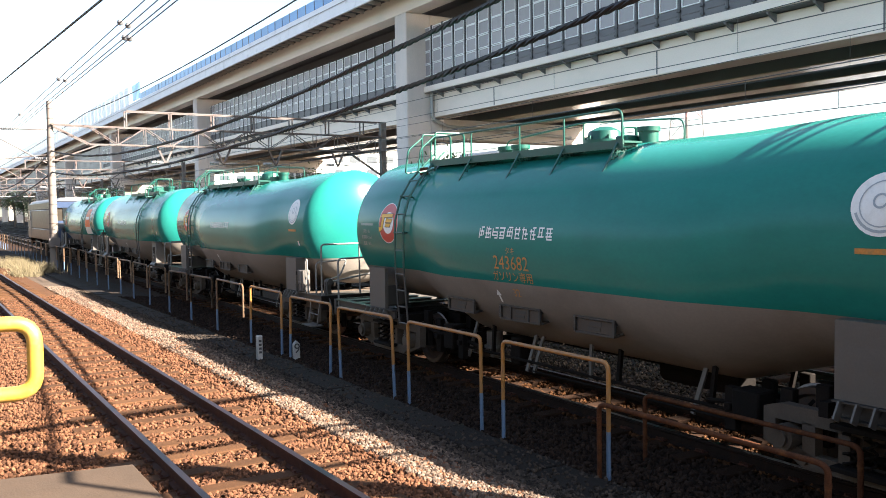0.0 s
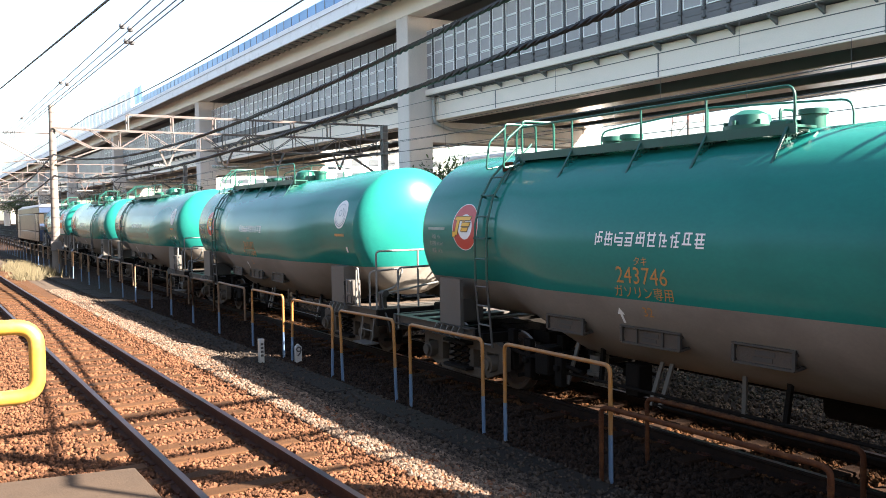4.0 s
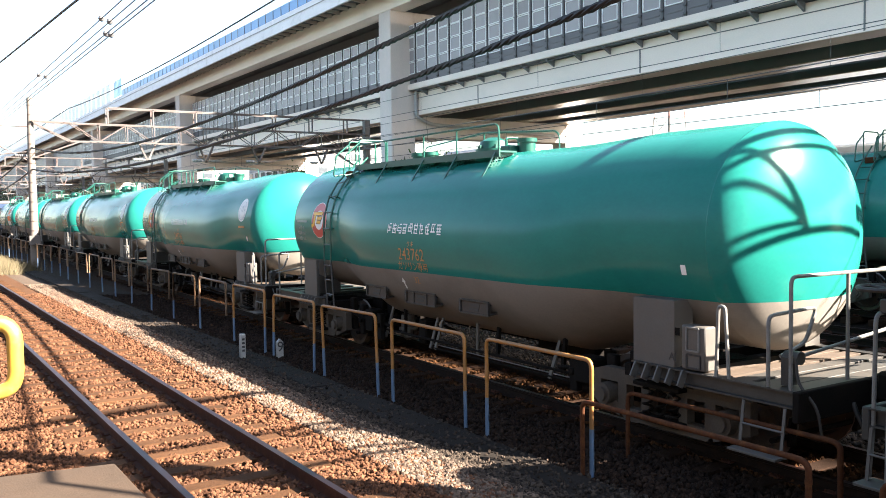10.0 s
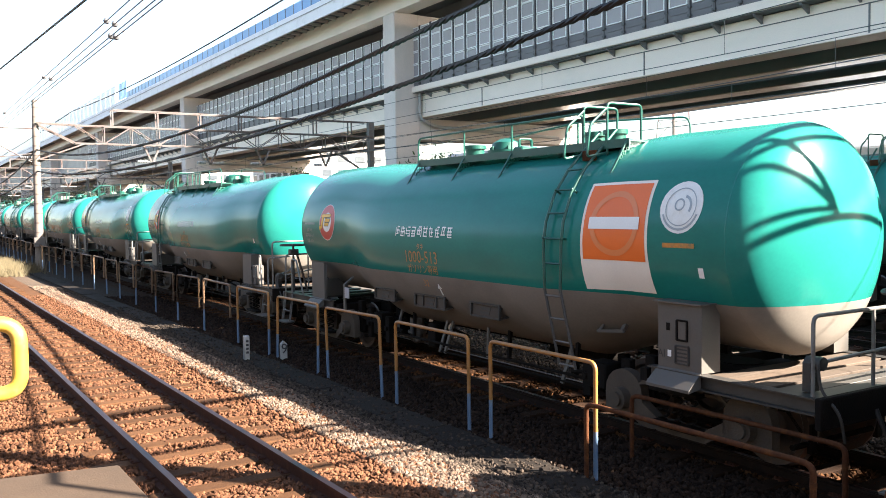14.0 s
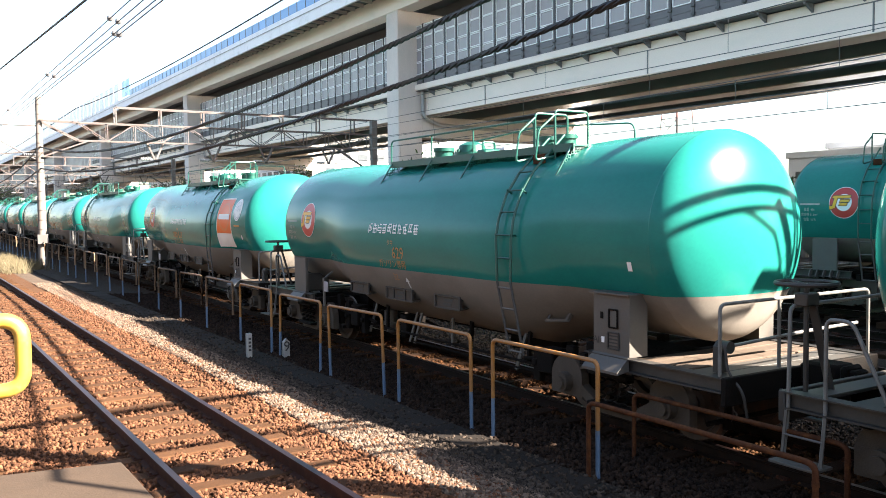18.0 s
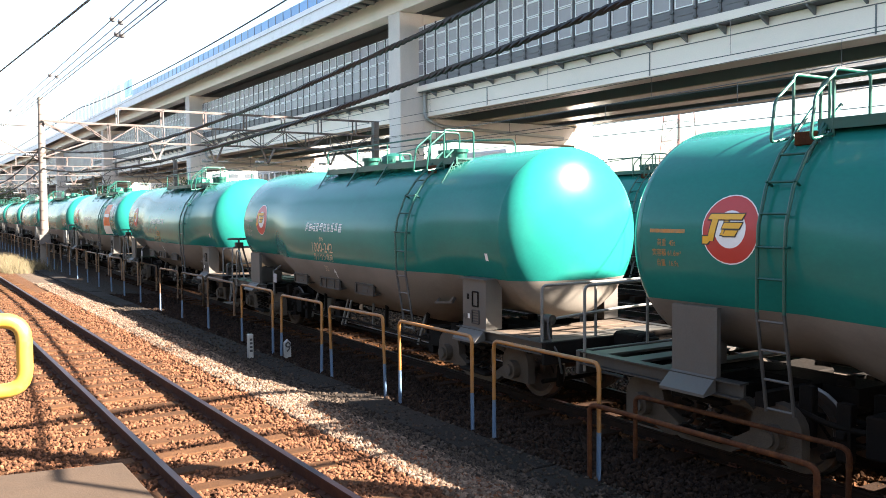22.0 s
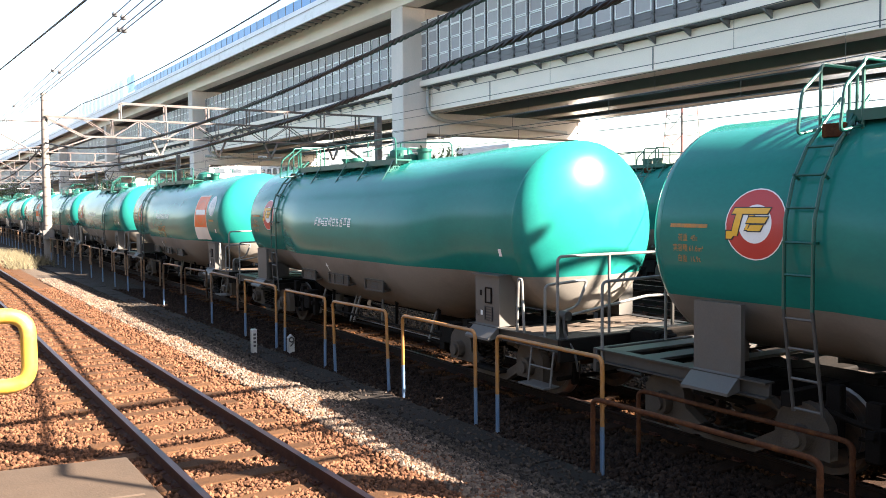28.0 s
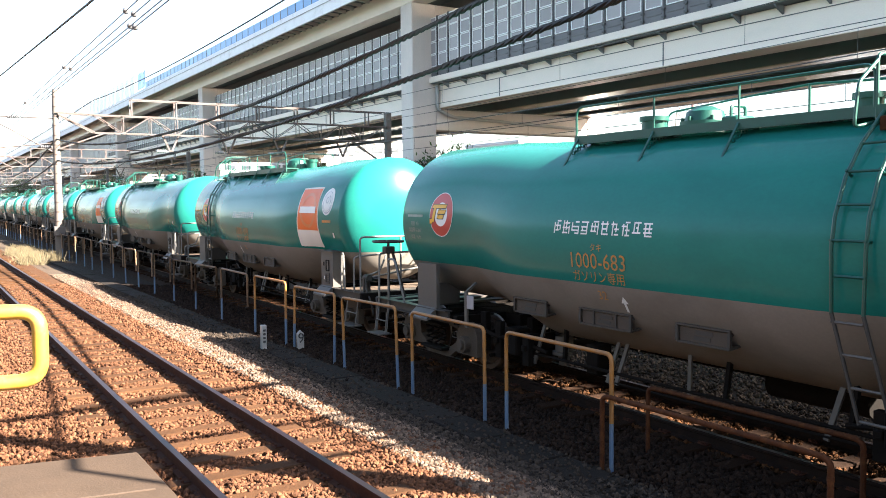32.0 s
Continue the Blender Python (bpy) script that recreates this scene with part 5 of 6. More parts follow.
def build_viaduct():
    road = thing("elevated_road", "double-deck grey concrete and steel elevated expressway", "viaduct", (0, 0, 0), kind="structure")

    def slab(name, mat, x0, x1, z0, z1, bevel=0.02, y0=V_Y0, y1=V_Y1):
        bm = bm_new()
        box(bm, x0, x1, y0, y1, z0, z1, bevel)
        return part(name, bm, mat, road, smooth=False)

    # lower deck, carried between the columns
    VL = VX + 2.4
    # only the outer girder is cream, the inner ones are coloured as shaded
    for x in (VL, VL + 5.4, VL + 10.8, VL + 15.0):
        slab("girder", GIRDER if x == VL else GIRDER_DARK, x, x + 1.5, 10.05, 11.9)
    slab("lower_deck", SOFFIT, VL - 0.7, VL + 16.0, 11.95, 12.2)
    slab("deck_edge", GIRDER, VL - 0.82, VL - 0.7, 12.0, 12.47)
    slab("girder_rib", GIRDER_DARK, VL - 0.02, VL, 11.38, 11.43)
    slab("girder_flange", GIRDER, VL - 0.12, VL + 1.6, 9.98, 10.05)
    for x in (VL + 5.4, VL + 10.8, VL + 15.0):
        slab("girder_flange", FLANGE, x - 0.15, x + 1.65, 9.98, 10.05)
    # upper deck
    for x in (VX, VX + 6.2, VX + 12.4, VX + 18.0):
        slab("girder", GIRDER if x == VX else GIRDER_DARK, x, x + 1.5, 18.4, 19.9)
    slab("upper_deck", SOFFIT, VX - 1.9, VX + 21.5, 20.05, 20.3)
    slab("parapet", PARAPET, VX - 2.1, VX - 1.9, 19.5, 21.0)
    slab("parapet", PARAPET, VX + 21.4, VX + 21.6, 19.95, 21.0)
    slab("rail_pipe", PIPE, VX - 2.16, VX - 2.1, 20.45, 20.53)
    # brackets under both overhangs
    bm = bm_new()
    prism(bm, [(VX - 1.85, 20.04), (VX - 1.85, 19.90), (VX - 0.02, 19.72), (VX - 0.02, 20.04)], -0.08, 0.08)
    up = mesh_of(bm, "bracket", CONCRETE)
    bm = bm_new()
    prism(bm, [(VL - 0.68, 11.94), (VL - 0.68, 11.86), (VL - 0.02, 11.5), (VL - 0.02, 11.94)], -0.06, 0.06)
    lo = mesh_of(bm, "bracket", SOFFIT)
    for i in range(130):
        part("bracket", up, None, road).location = (0, 20 + i * 1.6, 0)
    for i in range(60):
        part("bracket", lo, None, road).location = (0, 12 + i * 2.6, 0)
    # joints on the girder face
    bm = bm_new()
    box(bm, VL - 0.03, VL, -0.04, 0.04, 10.07, 11.4)
    jm = mesh_of(bm, "splice_plate", GIRDER_DARK)
    for y in (35.6, 51.8, 83, 98, 113, 22.0):
        part("splice_plate", jm, None, road).location = (0, y, 0)
    # blue screens on the upper parapet
    bm = bm_new()
    box(bm, VX - 2.03, VX - 1.99, 0.03, 1.95, 21.0, 21.95, 0.01)
    screen = mesh_of(bm, "blue_screen", BLUE_SCREEN)
    bm = bm_new()
    box(bm, VX - 2.06, VX - 1.94, -0.05, 0.05, 21.0, 22.05)
    post = mesh_of(bm, "screen_post", LOCO_PALE)
    for i in range(62):
        part("blue_screen", screen, None, road).location = (0, 20 + i * 2, 0)
        part("screen_post", post, None, road).location = (0, 20 + i * 2, 0)
    bm = bm_new()
    box(bm, VX - 2.05, VX - 1.97, 144, 144.1, 21.0, 24.2)
    for k in range(6):
        box(bm, VX - 2.03, VX - 1.99, 144.1 + k * 0.9, 144.9 + k * 0.9, 21.2, 23.9 - 0.1 * (k % 2))
    part("tall_blue_screen", bm, BLUE_SCREEN, road)
    # taller noise screens before the near span, added out of view to shade the yard
    bm = bm_new()
    box(bm, VX - 2.03, VX - 1.97, 0.04, 3.96, 21.0, 26.1, 0.01)
    tall = mesh_of(bm, "tall_screen", FROSTED)
    for i in range(23):
        part("tall_screen", tall, None, road).location = (0, -60 + i * 4, 0)
    # pale tall screens further on
    bm = bm_new()
    box(bm, VX - 2.03, VX - 1.99, 0.05, 3.9, 21.0, 24.0, 0.01)
    pale = mesh_of(bm, "pale_screen", FROSTED)
    for i in range(60):
        part("pale_screen", pale, None, road).location = (0, 152 + i * 4, 0)
    # piers
    for i in range(-1, 10):
        y = PIER0 + SPAN * i
        for x in (VX, VX + 18.6):
            bm = bm_new()
            box(bm, x, x + 2.25, y - 0.95, y + 0.95, -0.5, 18.4 if x == VX else 19.0, 0.06)
            part("pier_column", bm, CONCRETE, road, smooth=False)
        bm = bm_new()
        box(bm, VX + 2.25, VX + 18.6, y - 0.9, y + 0.9, 8.2, 9.95, 0.05)
        part("cross_beam", bm, CONCRETE, road, smooth=False)
        bm = bm_new()
        box(bm, VX + 2.25, VX + 18.6, y - 0.9, y + 0.9, 17.0, 18.4, 0.05)
        part("cross_beam", bm, CONCRETE, road, smooth=False)
        bm = bm_new()
        px, py = VX + 2.25, y - 1.25
        tube(bm, rounded([(px + 0.3, py, 17.5), (px - 0.1, py, 16.9), (px - 0.1, py, 9.9), (px + 1.4, py, 9.3), (VX + 17, py, 8.8)], 0.5), 0.14, 10)
        part("drain_pipe", bm, PIPE, road)
    # noise barrier along the lower deck
    wall = thing("noise_barrier", "grey panelled noise barrier with pale frames on the lower deck", "noise barrier", (VX + 1.85, 0, 12.47), kind="structure")
    bm = bm_new()
    box(bm, -0.09, 0.07, -0.06, 0.06, 0, 4.85)
    for dz in (0.15, 0.6):
        box(bm, -0.16, -0.07, -0.12, 0.12, dz, dz + 0.12)
    pm = mesh_of(bm, "barrier_post", POST_DARK)
    bm = bm_new()
    box(bm, -0.03, 0.05, 0.08, 1.56, 0.82, 4.8)
    panel = mesh_of(bm, "grey_panel", PANEL)
    bm = bm_new()
    for z0 in (0.86, 1.87, 2.88, 3.85):
        for a, b in (((0.20, z0), (1.44, z0)), ((0.20, z0 + 0.9), (1.44, z0 + 0.9)), ((0.20, z0), (0.20, z0 + 0.9)), ((1.44, z0), (1.44, z0 + 0.9))):
            beam(bm, (-0.05, a[0], a[1]), (-0.05, b[0], b[1]), 0.06)
    trim = mesh_of(bm, "panel_frame", PANEL_EDGE)
    bm = bm_new()
    box(bm, -0.05, 0.05, 0.06, 1.58, 0.02, 0.8)
    box(bm, -0.08, -0.05, 0.2, 1.44, 0.4, 0.45)
    base = mesh_of(bm, "base_panel", PANEL_BASE)
    for i in range(110):
        y = 49.74 - 20 * 1.64 + 1.64 * i
        for name, me in (("barrier_post", pm), ("grey_panel", panel), ("base_panel", base), ("panel_frame", trim)):
            part(name, me, None, wall).location = (0, y, 0)
    # the far reach, joined
    bm = bm_new()
    for i in range(110, 400):
        y = 49.74 - 20 * 1.64 + 1.64 * i
        box(bm, -0.05, 0.05, y + 0.08, y + 1.56, 0, 4.8, 0)
        box(bm, -0.09, 0.09, y - 0.06, y + 0.06, 0, 4.85, 0)
    far = part("far_panels", bm, PANEL, wall, smooth=False)


build_viaduct()


# ---- gantries, poles and wires ----
def truss(bm, x0, x1, y, z0, z1, step, r=0.042, depth=0.5):
    for yy in (y - depth / 2, y + depth / 2):
        for z in (z0, z1):
            beam(bm, (x0, yy, z), (x1, yy, z), r * 1.6)
        n = int((x1 - x0) / step)
        for i in range(n):
            xa, xb = x0 + step * i, x0 + step * (i + 1)
            beam(bm, (xa, yy, z0 if i % 2 else z1), (xb, yy, z1 if i % 2 else z0), r)
            beam(bm, (xb, yy, z0), (xb, yy, z1), r)
    n = int((x1 - x0) / step)
    for i in range(n + 1):
        xa = x0 + step * i
        for z in (z0, z1):
            beam(bm, (xa, y - depth / 2, z), (xa, y + depth / 2, z), r)


def build_gantry(y, reach, tall):
    g = thing("catenary_gantry", "rust-streaked lattice overhead line gantry on a concrete pole and steel mast", "gantry", (0, y, 0), "overhead line gantries")
    bm = bm_new()
    lathe(bm, [(-0.5, 0.23), (8.4, 0.15), (8.4, 0.0)], 16, "z", (6.5, 0, 0))
    pole = part("pole", bm, POLE, g, "pale concrete pole")
    pole.location = (0, 0 if tall else 1.4, 0)
    for k in range(14):
        z = 1.5 + k * 0.5
        bm = bm_new()
        drum(bm, (6.5, 0, z), 0.235 - 0.0095 * z, 0.05, "z", 14)
        part("pole_band", bm, TRUSS, pole)
    bm = bm_new()
    box(bm, 6.2, 6.75, -0.42, -0.2, 0.75, 1.25, 0.02)
    part("relay_box", bm, TRUSS_DARK, g)
    bm = bm_new()
    if tall:
        truss(bm, 8.4, reach, 0, 6.2, 7.15, 1.45)
    else:
        beam(bm, (6.5, 0, 6.36), (reach, 0, 6.36), 0.07)
        beam(bm, (9.5, 0, 6.1), (reach, 0, 6.1), 0.05)
        beam(bm, (13.0, 0, 7.75), (reach, 0, 7.75), 0.08)
        beam(bm, (6.5, 0, 8.15), (13.0, 0, 8.25), 0.12)
        for k in range(5):
            beam(bm, (13.8 + 2.9 * k, 0, 6.36), (13.8 + 2.9 * k, 0, 7.75), 0.08)
            beam(bm, (14.1 + 2.9 * k, 0, 6.36), (14.7 + 2.9 * k, 0, 7.75), 0.06)
    part("truss_beam", bm, TRUSS, g)
    for dy in (-0.25, 0.25) if tall else ():
        for a, b in (((6.5, dy, 7.2), (8.4, dy, 7.15)), ((6.6, dy, 5.3), (8.9, dy, 6.2)), ((6.6, dy, 7.1), (8.4, dy, 6.2))):
            bm = bm_new()
            beam(bm, a, b, 0.075)
            part("knee_brace", bm, TRUSS, g)
    bm = bm_new()
    for dy in (-0.25, 0.25) if tall else ():
        beam(bm, (10.3, dy, 8.05), (reach - 0.3, dy, 8.05), 0.07)
        for k in range(int((reach - 10.3) / 2.4) + 1):
            beam(bm, (10.3 + 2.4 * k, dy, 7.15), (10.3 + 2.4 * k, dy, 8.05), 0.07)
    if tall:
        part("upper_rail", bm, TRUSS, g)
    bm = bm_new()
    beam(bm, (reach, 0, -0.4), (reach, 0, 8.1), 0.36)
    beam(bm, (reach, 0, 4.6), (reach - 2.6, 0, 6.2), 0.12)
    part("mast", bm, TRUSS_DARK, g, "dark steel mast")
    for x in (12.4, 15.7, 18.9, 23.0):
        bm = bm_new()
        beam(bm, (x - 0.45, 0, 6.2), (x, 0, 5.2), 0.1)
        beam(bm, (x + 0.45, 0, 6.2), (x, 0, 5.2), 0.1)
        part("hanger", bm, TRUSS, g)
        bm = bm_new()
        tube(bm, [(x - 0.8, 0, 5.3), (x + 0.8, 0, 5.3)], 0.03, 6)
        lathe(bm, [(-0.80 + 0.03 * k, 0.035 if k % 3 == 0 else 0.09) for k in range(19)], 10, "x", (x, 0, 5.3))
        part("insulator", bm, INSULATOR_WHITE, g)
    # cantilever over the near track
    if tall:
        bm = bm_new()
        tube(bm, [(6.4, 0, 6.9), (1.2, 0, 6.9)], 0.035, 6)
        tube(bm, [(6.4, 0, 5.1), (3.2, 0, 6.9)], 0.035, 6)
        tube(bm, [(6.3, 0, 5.6), (2.6, 0, 5.15)], 0.03, 6)
        part("cantilever", bm, TRUSS, g)
        for x, z in ((4.2, 6.9), (5.7, 5.4)):
            bm = bm_new()
            lathe(bm, [(0.0333 * k, 0.036 if k % 3 == 0 else 0.09) for k in range(19)], 10, "x", (x, 0, z))
            part("insulator", bm, INSULATOR, g)
    return g


def build_drop_beam(y):
    """The low cross beam and braces hung under the gantry beside the camera."""
    d = thing("drop_beam", "low cross beam with curved braces hung under the gantry", "gantry", (0, y, 0), "overhead line gantries")
    for name, a, b, w in (("cross_bar", (7.6, 5.05), (11.7, 5.05), 0.05), ("drop_bar", (10.54, 5.05), (10.35, 6.35), 0.05), ("drop_bar", (10.5, 5.2), (9.95, 6.1), 0.045),
                          ("arm", (8.8, 5.36), (10.5, 5.15), 0.04), ("drop_bar", (12.35, 5.3), (12.42, 6.35), 0.05), ("drop_bar", (12.5, 5.3), (12.52, 6.35), 0.05), ("foot_bar", (11.9, 5.3), (12.8, 5.3), 0.07)):
        bm = bm_new()
        beam(bm, (a[0], 0, a[1]), (b[0], 0, b[1]), w)
        part(name, bm, TRUSS, d)
    bm = bm_new()
    tube(bm, [(10.75, 0, 6.12), (11.35, 0, 6.08), (11.8, 0, 5.8), (12.1, 0, 5.3)], 0.025, 6)
    part("arched_brace", bm, TRUSS, d)


build_drop_beam(2.0)
for gy in (2.0, 49.0, 96.0, 143.0, 190.0, 237.0):
    build_gantry(gy, 26.2, gy > 3)


def span(a, b, sag, n=14):
    a, b = Vector(a), Vector(b)
    return [a.lerp(b, i / n) - Vector((0, 0, 4 * sag * (i / n) * (1 - i / n))) for i in range(n + 1)]


def build_wires():
    def wire(name, label, pts, r, mat, seg=6):
        bm = bm_new()
        tube(bm, pts, r, seg)
        tagged(part(name, bm, mat), label, "overhead wire", "overhead wires", "structure")

    # twisted feeder cables between the poles
    for z0, z1, sag in ((5.75, 5.82, 1.28), (4.95, 4.70, 0.94)):
        for i in range(-1, 4):
            ya, yb = 2 + 47 * i, 49 + 47 * i
            if i == 0:
                path = span((6.5, ya, z0), (6.5, yb, z1), sag, 620)
                bm = bm_new()
                for ph in (0, 2.09, 4.19):
                    tube(bm, [p + (0.75 + 0.25 * math.sin(k * 0.31)) * Vector((0.024 * math.cos(k * 0.85 + ph), 0, 0.024 * math.sin(k * 0.85 + ph))) for k, p in enumerate(path)], 0.026, 5)
                tagged(part("feeder_cable", bm, WIRE), "black twisted feeder cable slung between poles", "cable", "overhead wires", "structure")
            else:
                wire("feeder_cable", "black twisted feeder cable slung between poles", span((40.0 if i < 0 else 6.5, ya, z1), (6.5, yb, z0 if i < 0 else z1), sag, 16), 0.04, WIRE)
    # single dark wire high on the near side and another further back
    wire("line_wire", "single dark line wire", span((3.0, -5, 5.02), (3.0, 96, 10.6), 0.0, 40), 0.022, WIRE)
    wire("line_wire", "single dark line wire", span((9.0, 2, 8.9), (9.0, 53, 8.35), 0.64, 30) + span((9.0, 53, 8.35), (9.0, 150, 8.35), 0.4, 20)[1:], 0.022, WIRE)
    # contact lines of the near track and the yard
    for x, zc, zm in ((2.6, 4.85, 5.10), (2.6001, 4.785, 4.965), (12.4, 5.1, 5.9), (15.7, 5.1, 5.9), (18.9, 5.2, 6.0), (23.0, 5.2, 6.0)):
        thin = 0.008 if x < 17 else 0.014
        for i in range(-1, 5):
            ya, yb = 2 + 47 * i, 49 + 47 * i
            wire("catenary_wire", "thin overhead line wire above a track", span((x, ya, zm), (x, yb, zm), 0.35 if x > 5 else 0.0, 10), thin, WIRE_THIN, 5)
            wire("contact_wire", "thin overhead line wire above a track", [(x, ya, zc), (x, yb, zc)], thin, WIRE_THIN, 5)
            if x > 5 and i < 2:
                for k in range(9):
                    y = ya + 3 + 5 * k
                    s = (y - ya) / 47
                    wire("dropper", "thin overhead line wire above a track", [(x, y, zc), (x, y, zm - 1.4 * s * (1 - s))], thin * 0.7, WIRE_THIN, 4)
    for x, y, z in ((2.6, 12.5, 5.10), (2.6, 12.0, 4.965), (2.6, 12.25, 4.85), (2.6, 11.95, 4.785), (2.6, 18.2, 5.10), (2.6, 17.4, 4.965), (2.6, 25.0, 5.10)):
        bm = bm_new()
        lathe(bm, [(-0.045, 0), (-0.032, 0.032), (0, 0.045), (0.032, 0.032), (0.045, 0)], 12, "z", (x, y, z))
        tagged(part("wire_clamp", bm, INSULATOR), "small dark clamp on an overhead wire", "insulator", "wire clamps")


build_wires()


# ---- background ----
FAR_WALL = material("far_white_wall", (0.62, 0.62, 0.60), 0.7, vary=0.06, scale=0.2)
FAR_GREY = material("far_grey_cladding", (0.55, 0.57, 0.60), 0.6, vary=0.08, scale=0.3)
FAR_GLASS = material("far_window_glass", (0.06, 0.07, 0.08), 0.15, vary=0.2)
TOWER_RED = material("tower_red_paint", (0.20, 0.085, 0.07), 0.5)
LEAF = material("dusty_green_leaf", (0.055, 0.085, 0.03), 0.7, vary=0.3, scale=3, per_island=0.5)
BARK = material("grey_brown_bark", (0.10, 0.075, 0.055), 0.9, vary=0.25, scale=6)
DRY = material("dry_straw_grass", (0.078, 0.060, 0.028), 0.8, vary=0.2, per_island=0.35)


def building(name, label, x, y, w, d, h, mat, floors, bays):
    b = thing(name, label, "building", (x, y, 0), "")
    bm = bm_new()
    box(bm, 0, w, 0, d, -0.4, h, 0.05)
    part("wall", bm, mat, b, smooth=False)
    bm = bm_new()
    box(bm, -0.15, w + 0.15, -0.15, d + 0.15, h, h + 0.5, 0.03)
    part("roof_edge", bm, FAR_GREY, b, smooth=False)
    bm = bm_new()
    box(bm, -0.06, 0.02, 0, 1.0, 0, 1.0)
    wm = mesh_of(bm, "window", FAR_GLASS)
    for f in range(floors):
        for k in range(bays):
            o = part("window", wm, None, b)
            o.matrix_basis = Matrix.Translation((0, d * (k + 0.2) / bays, 1.2 + f * (h - 1) / floors)) @ Matrix.Diagonal((1, d / bays * 0.6, (h - 1) / floors * 0.5, 1))
    for k in range(max(2, int(bays * w / d))):
        n = max(2, int(bays * w / d))
        for f in range(floors):
            o = part("window", wm, None, b)
            o.matrix_basis = Matrix.Translation((w * (k + 0.8) / n, 0, 1.2 + f * (h - 1) / floors)) @ Matrix.Rotation(radians(90), 4, "Z") @ Matrix.Diagonal((1, w / n * 0.6, (h - 1) / floors * 0.5, 1))


building("warehouse", "long low grey clad warehouse beyond the yard", 60, 14, 40, 28.5, 6.0, FAR_GREY, 2, 8)
building("warehouse", "pale clad higher warehouse beyond the yard", 66, 6, 50, 37, 7.0, FAR_WALL, 2, 8)
building("apartment_block", "white apartment block far beyond the viaduct", 80, 175, 30, 40, 16, FAR_WALL, 5, 10)
building("apartment_block", "white apartment block far beyond the viaduct", 70, 240, 24, 46, 14, FAR_WALL, 5, 10)
building("apartment_block", "white apartment block far beyond the viaduct", 96, 128, 26, 18, 13, FAR_WALL, 4, 6)


def build_tower(x, y, h):
    t = thing("radio_tower", "red and white lattice radio tower far behind the yard", "tower", (x, y, 0))
    n = 10
    for i in range(n):
        bm = bm_new()
        z0, z1 = h * i / n, h * (i + 1) / n
        w0, w1 = 3.2 * (1 - 0.75 * i / n), 3.2 * (1 - 0.75 * (i + 1) / n)
        c0 = [(sx * w0, sy * w0, z0) for sx, sy in ((-1, -1), (1, -1), (1, 1), (-1, 1))]
        c1 = [(sx * w1, sy * w1, z1) for sx, sy in ((-1, -1), (1, -1), (1, 1), (-1, 1))]
        for k in range(4):
            beam(bm, c0[k], c1[k], 0.13)
            beam(bm, c0[k], c1[(k + 1) % 4], 0.06)
            beam(bm, c0[(k + 1) % 4], c1[k], 0.06)
            beam(bm, c1[k], c1[(k + 1) % 4], 0.1)
        beam(bm, (0, 0, z0), (0, 0, z1), 0.35)
        part("lattice_section", bm, TOWER_RED if i % 2 else STEEL_GREY, t)


build_tower(124, 111.6, 37)


def build_tree(x, y, h, seed):
    rng = random.Random(seed)
    t = thing("tree", "dusty green broadleaf tree behind the yard", "tree", (x, y, -0.3), "trees behind the yard")
    bm = bm_new()
    tube(bm, [(0, 0, 0), (0.1, 0.05, h * 0.3), (0, 0.1, h * 0.6)], 0.18, 8)
    ends = []
    for k in range(7):
        a = k * 0.9
        z = h * (0.28 + 0.05 * k)
        e = (math.cos(a) * h * 0.22, math.sin(a) * h * 0.22, z + h * 0.22)
        tube(bm, [(0.05, 0.05, z), (e[0] * 0.5, e[1] * 0.5, z + h * 0.08), e], 0.06, 6)
        ends.append(e)
    part("trunk", bm, BARK, t)
    nrng = np.random.default_rng(seed)
    n = 2600
    idx = nrng.integers(0, len(ends), n)
    c = np.array(ends)[idx] + nrng.normal(0, h * 0.085, (n, 3))
    s = nrng.uniform(0.10, 0.24, n)
    d1, d2 = nrng.normal(0, 1, (n, 3)), nrng.normal(0, 1, (n, 3))
    d1 /= np.linalg.norm(d1, axis=1)[:, None]
    d2 /= np.linalg.norm(d2, axis=1)[:, None]
    v = np.stack([c - d1 * s[:, None], c + d2 * s[:, None] * 0.5, c + d1 * s[:, None], c - d2 * s[:, None] * 0.5], 1).reshape(-1, 3)
    me = bpy.data.meshes.new("crown")
    me.from_pydata(v.tolist(), [], (np.arange(n * 4).reshape(-1, 4)).tolist())
    me.materials.append(LEAF)
    part("crown", me, None, t)


for i, (tx, ty, th) in enumerate(((39, 26.6, 4.4), (41, 28.2, 4.2), (44, 30.5, 4.4), (48, 33, 4.4), (37, 60, 7.5), (40, 95, 8), (30, 110, 7), (28, 150, 8), (20, 210, 9), (26, 250, 9), (14, 300, 10), (6, 330, 10), (-6, 340, 11), (-18, 345, 11))):
    build_tree(tx, ty, th, 40 + i)


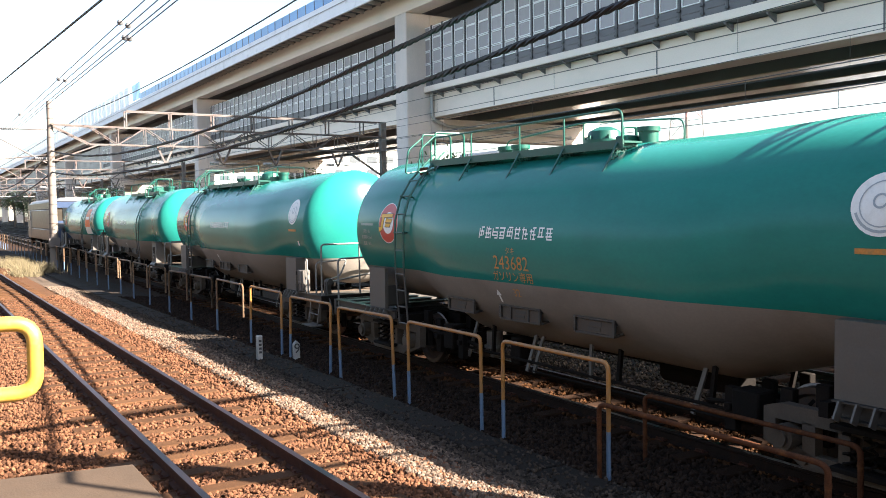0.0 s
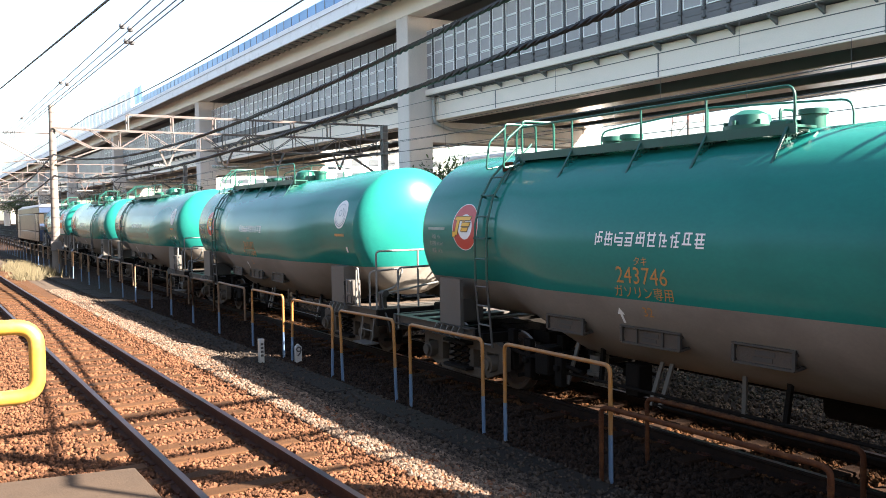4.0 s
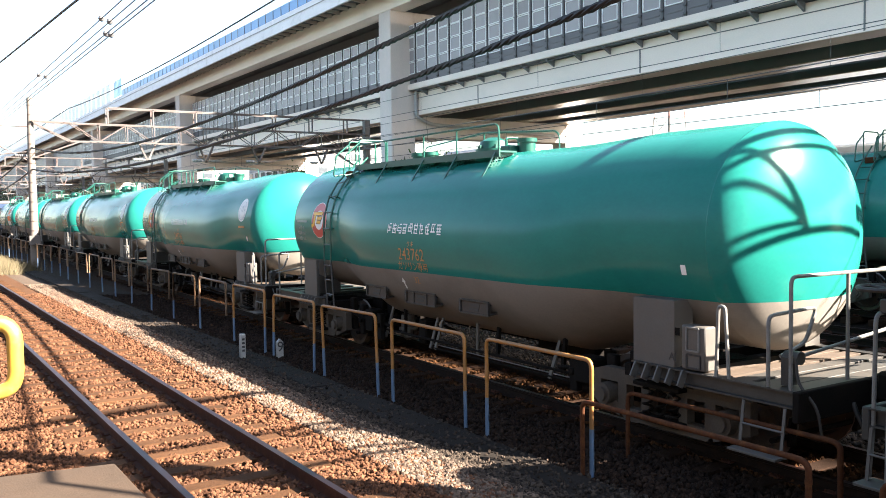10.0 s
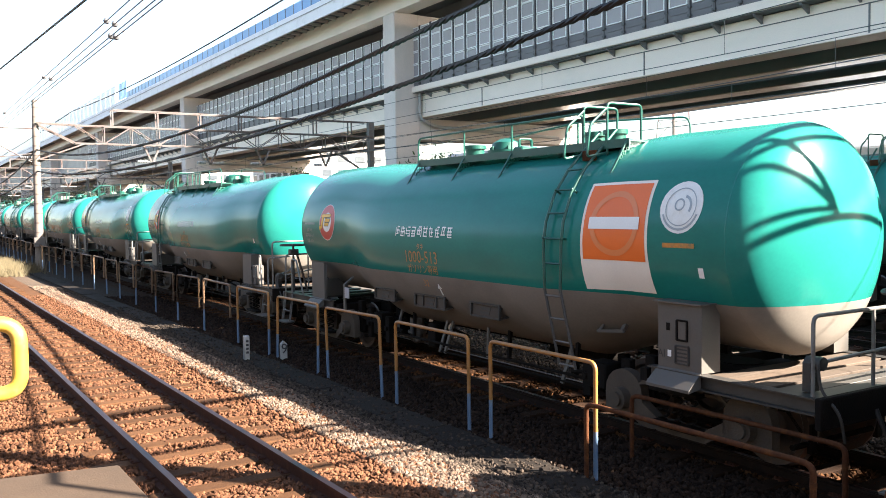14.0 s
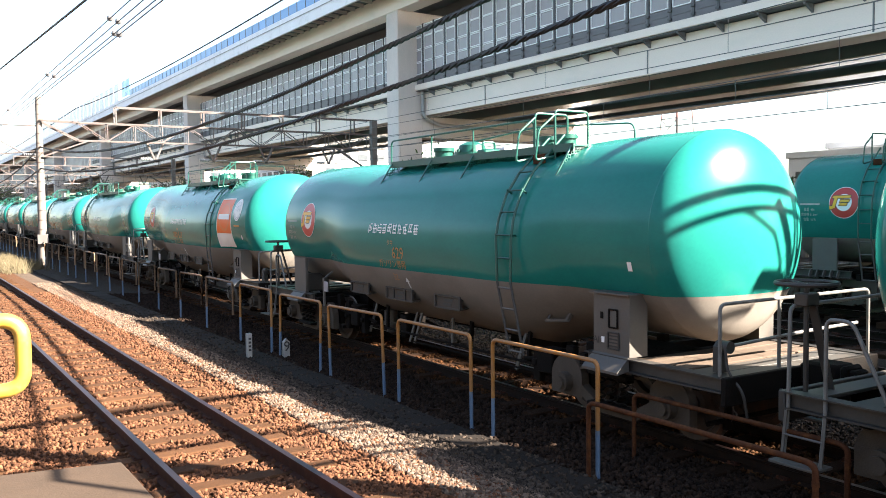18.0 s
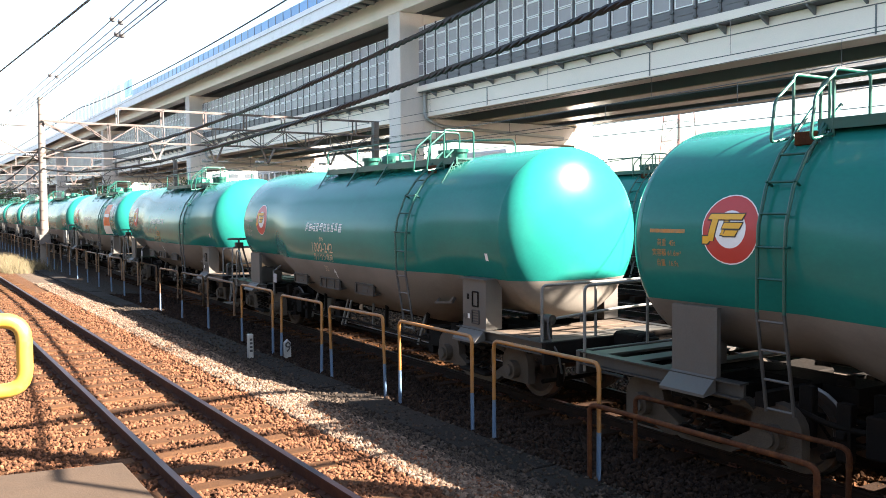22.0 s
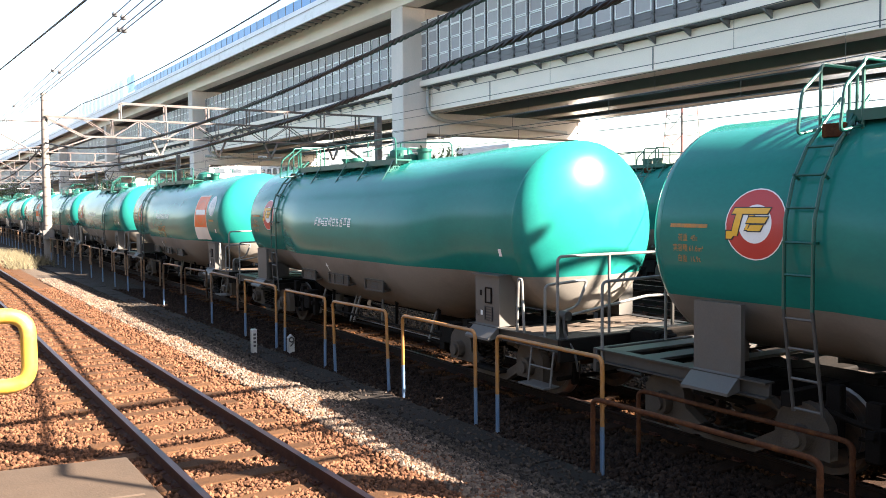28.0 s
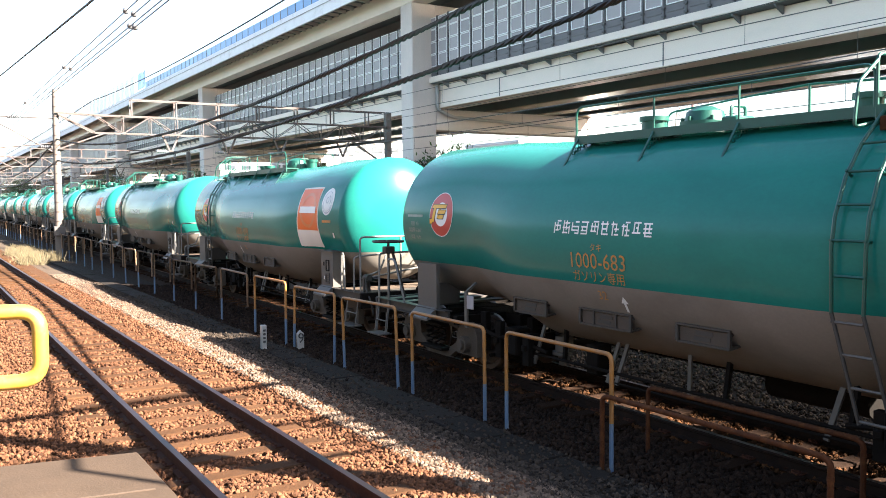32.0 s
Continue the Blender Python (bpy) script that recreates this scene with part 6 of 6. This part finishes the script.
def dry_grass():
    rng = np.random.default_rng(77)
    n = 2600
    clump = np.array([(4.5, 43.0), (4.7, 46.5), (4.2, 41.0), (5.0, 50.0), (5.5, 45.0), (4.4, 48.5)])
    k = rng.integers(0, len(clump), n)
    b = clump[k] + rng.normal(0, 1.0, (n, 2)) * (0.26, 0.6)
    h = rng.uniform(0.12, 0.62, n)
    lean = rng.normal(0, 0.18, (n, 2))
    w = 0.012
    z = np.interp(b[:, 0], [a for a, _ in ZONES], [c for _, c in ZONES])
    v = np.stack([np.stack([b[:, 0] - w, b[:, 1], z], -1), np.stack([b[:, 0] + w, b[:, 1], z], -1), np.stack([b[:, 0] + lean[:, 0], b[:, 1] + lean[:, 1], z + h], -1)], 1)
    me = bpy.data.meshes.new("dry_grass")
    me.from_pydata(v.reshape(-1, 3).tolist(), [], np.arange(n * 3).reshape(-1, 3).tolist())
    me.materials.append(DRY)
    tagged(new("dry_grass", me), "clumps of dry straw-coloured grass beside the track", "grass", kind="stuff")


dry_grass()


# Added out of view: cuts the low skylight and darkens reflections in the tanks.
def build_sky_blocker():
    st = thing("station_building", "plain unseen building added behind the platform to block low sky", "building", (-14.0, 0, 0), kind="structure")
    bm = bm_new()
    box(bm, -8, 0, -60, 520, -0.5, 8.4, 0.05)
    part("wall", bm, SKY_BLOCKER, st, smooth=False)
    bm = bm_new()
    box(bm, -0.02, 0.06, 0, 3.2, 1.0, 2.5)
    wm = mesh_of(bm, "window", GLASS)
    for i in range(60):
        for dz in (0, 3.2):
            part("window", wm, None, st).location = (0, -55 + 9 * i, dz)


# dull colour chosen for its reflection in the tank sides
SKY_BLOCKER = material("dull_sky_blocker_cladding", (0.066, 0.068, 0.058), 0.8, vary=0.1, scale=0.5)
build_sky_blocker()

# ---- loose stones ----
stones("ballast_stones", "pale angular ballast stones on the shoulder of the near track", BALLAST_LIGHT, 24000, strip(4.1, 4.95, 5.5, 34, (-0.015, 0.02), 1.8), (0.017, 0.036), 1)
stones("ballast_stones", "brown ballast stones along the cable trough, darkened for the train's shade", BALLAST_MID, 16000, strip(4.7, 5.38, 5.5, 34, (-0.015, 0.02), 1.8), (0.017, 0.036), 5)
stones("ballast_stones", "rust-stained ballast stones between and beside the rails", BALLAST_RUST, 58000, strip(0.0, 4.75, 6.0, 30, (-0.022, 0.014), 1.9, True), (0.017, 0.034), 2)
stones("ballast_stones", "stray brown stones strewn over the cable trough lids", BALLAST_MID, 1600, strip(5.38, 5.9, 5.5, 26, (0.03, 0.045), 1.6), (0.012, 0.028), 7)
stones("ballast_stones", "brown ballast stones darkened for shade beneath the guard rails and the train", BALLAST_SHADED, 22000, strip(5.85, 7.5, 3.0, 30, (-0.02, 0.02), 1.7), (0.018, 0.038), 3)
stones("ballast_stones", "rust-red ballast stones between the rails of the freight line", BALLAST_RUST_RED, 20000, strip(7.5, 9.3, 3.0, 30, (-0.02, 0.03), 1.7), (0.018, 0.036), 4)
stones("ballast_stones", "grey-brown ballast stones beyond the freight line", BALLAST_MID, 14000, strip(9.2, 12.2, 4.0, 26, (-0.02, 0.03), 1.6), (0.02, 0.04), 6)


# ---- what moves ----
SROWS = [(0.0, -0.477), (0.5, 0.825), (1.0, 2.174), (1.5, 3.569), (2.0, 4.967), (2.5, 6.372), (3.0, 7.787), (3.5, 9.215), (4.0, 10.657), (4.5, 12.116), (5.0, 13.594), (5.5, 15.08), (6.0, 16.52), (6.5, 17.975), (7.0, 19.485), (7.5, 21.022), (8.0, 22.572), (8.5, 24.132), (9.0, 25.705), (9.5, 27.296), (10.0, 28.917), (10.5, 30.552), (11.0, 32.187), (11.5, 33.833), (12.0, 35.493), (12.5, 37.168), (13.0, 38.861), (13.5, 40.573), (14.0, 42.305), (14.5, 44.042), (15.0, 45.749), (15.5, 47.513), (16.0, 49.342), (16.5, 51.211), (17.0, 53.118), (17.5, 55.031), (18.0, 56.953), (18.5, 58.966), (19.0, 60.989), (19.5, 63.0), (20.0, 65.024), (20.5, 67.075), (21.0, 69.163), (21.5, 71.284), (22.0, 73.424), (22.5, 75.577), (23.0, 77.747), (23.5, 79.934), (24.0, 82.141), (24.5, 84.371), (25.0, 86.623), (25.5, 88.892), (26.0, 91.165), (26.5, 93.405), (27.0, 95.624), (27.5, 97.914), (28.0, 100.308), (28.5, 102.745), (29.0, 105.173), (29.5, 107.595), (30.0, 110.029), (30.5, 112.484), (31.0, 114.964), (31.5, 117.468), (32.0, 120.001)]


def on_track(y):
    return pose(TRAIN_TRACK + SLANT * y, y, TRAIN_RAIL, 0, 0, -math.degrees(math.atan(SLANT)))


def motions():
    for k, w in TRAIN.items():
        walk(w, [(t, on_track(s - 4.38 - 13.57 * k)) for t, s in SROWS])
    walk(LOCO, [(t, on_track(s - 4.38 + 13.57 * 4 + 6.785 + 9.1)) for t, s in SROWS])
    ts = [i / 10 for i in range(321)]
    run = np.interp(ts, [r[0] for r in SROWS], [r[1] for r in SROWS])
    for k in range(-1, 9):
        for bogie in TRAIN[k].children:
            for ws in bogie.children:
                if ws.name.startswith("wheelset"):
                    y = ws.location.y
                    walk(ws, [(t, pose(0, y, 0.43, -math.degrees(s / 0.43), 0, 0)) for t, s in zip(ts, run)])


motions()
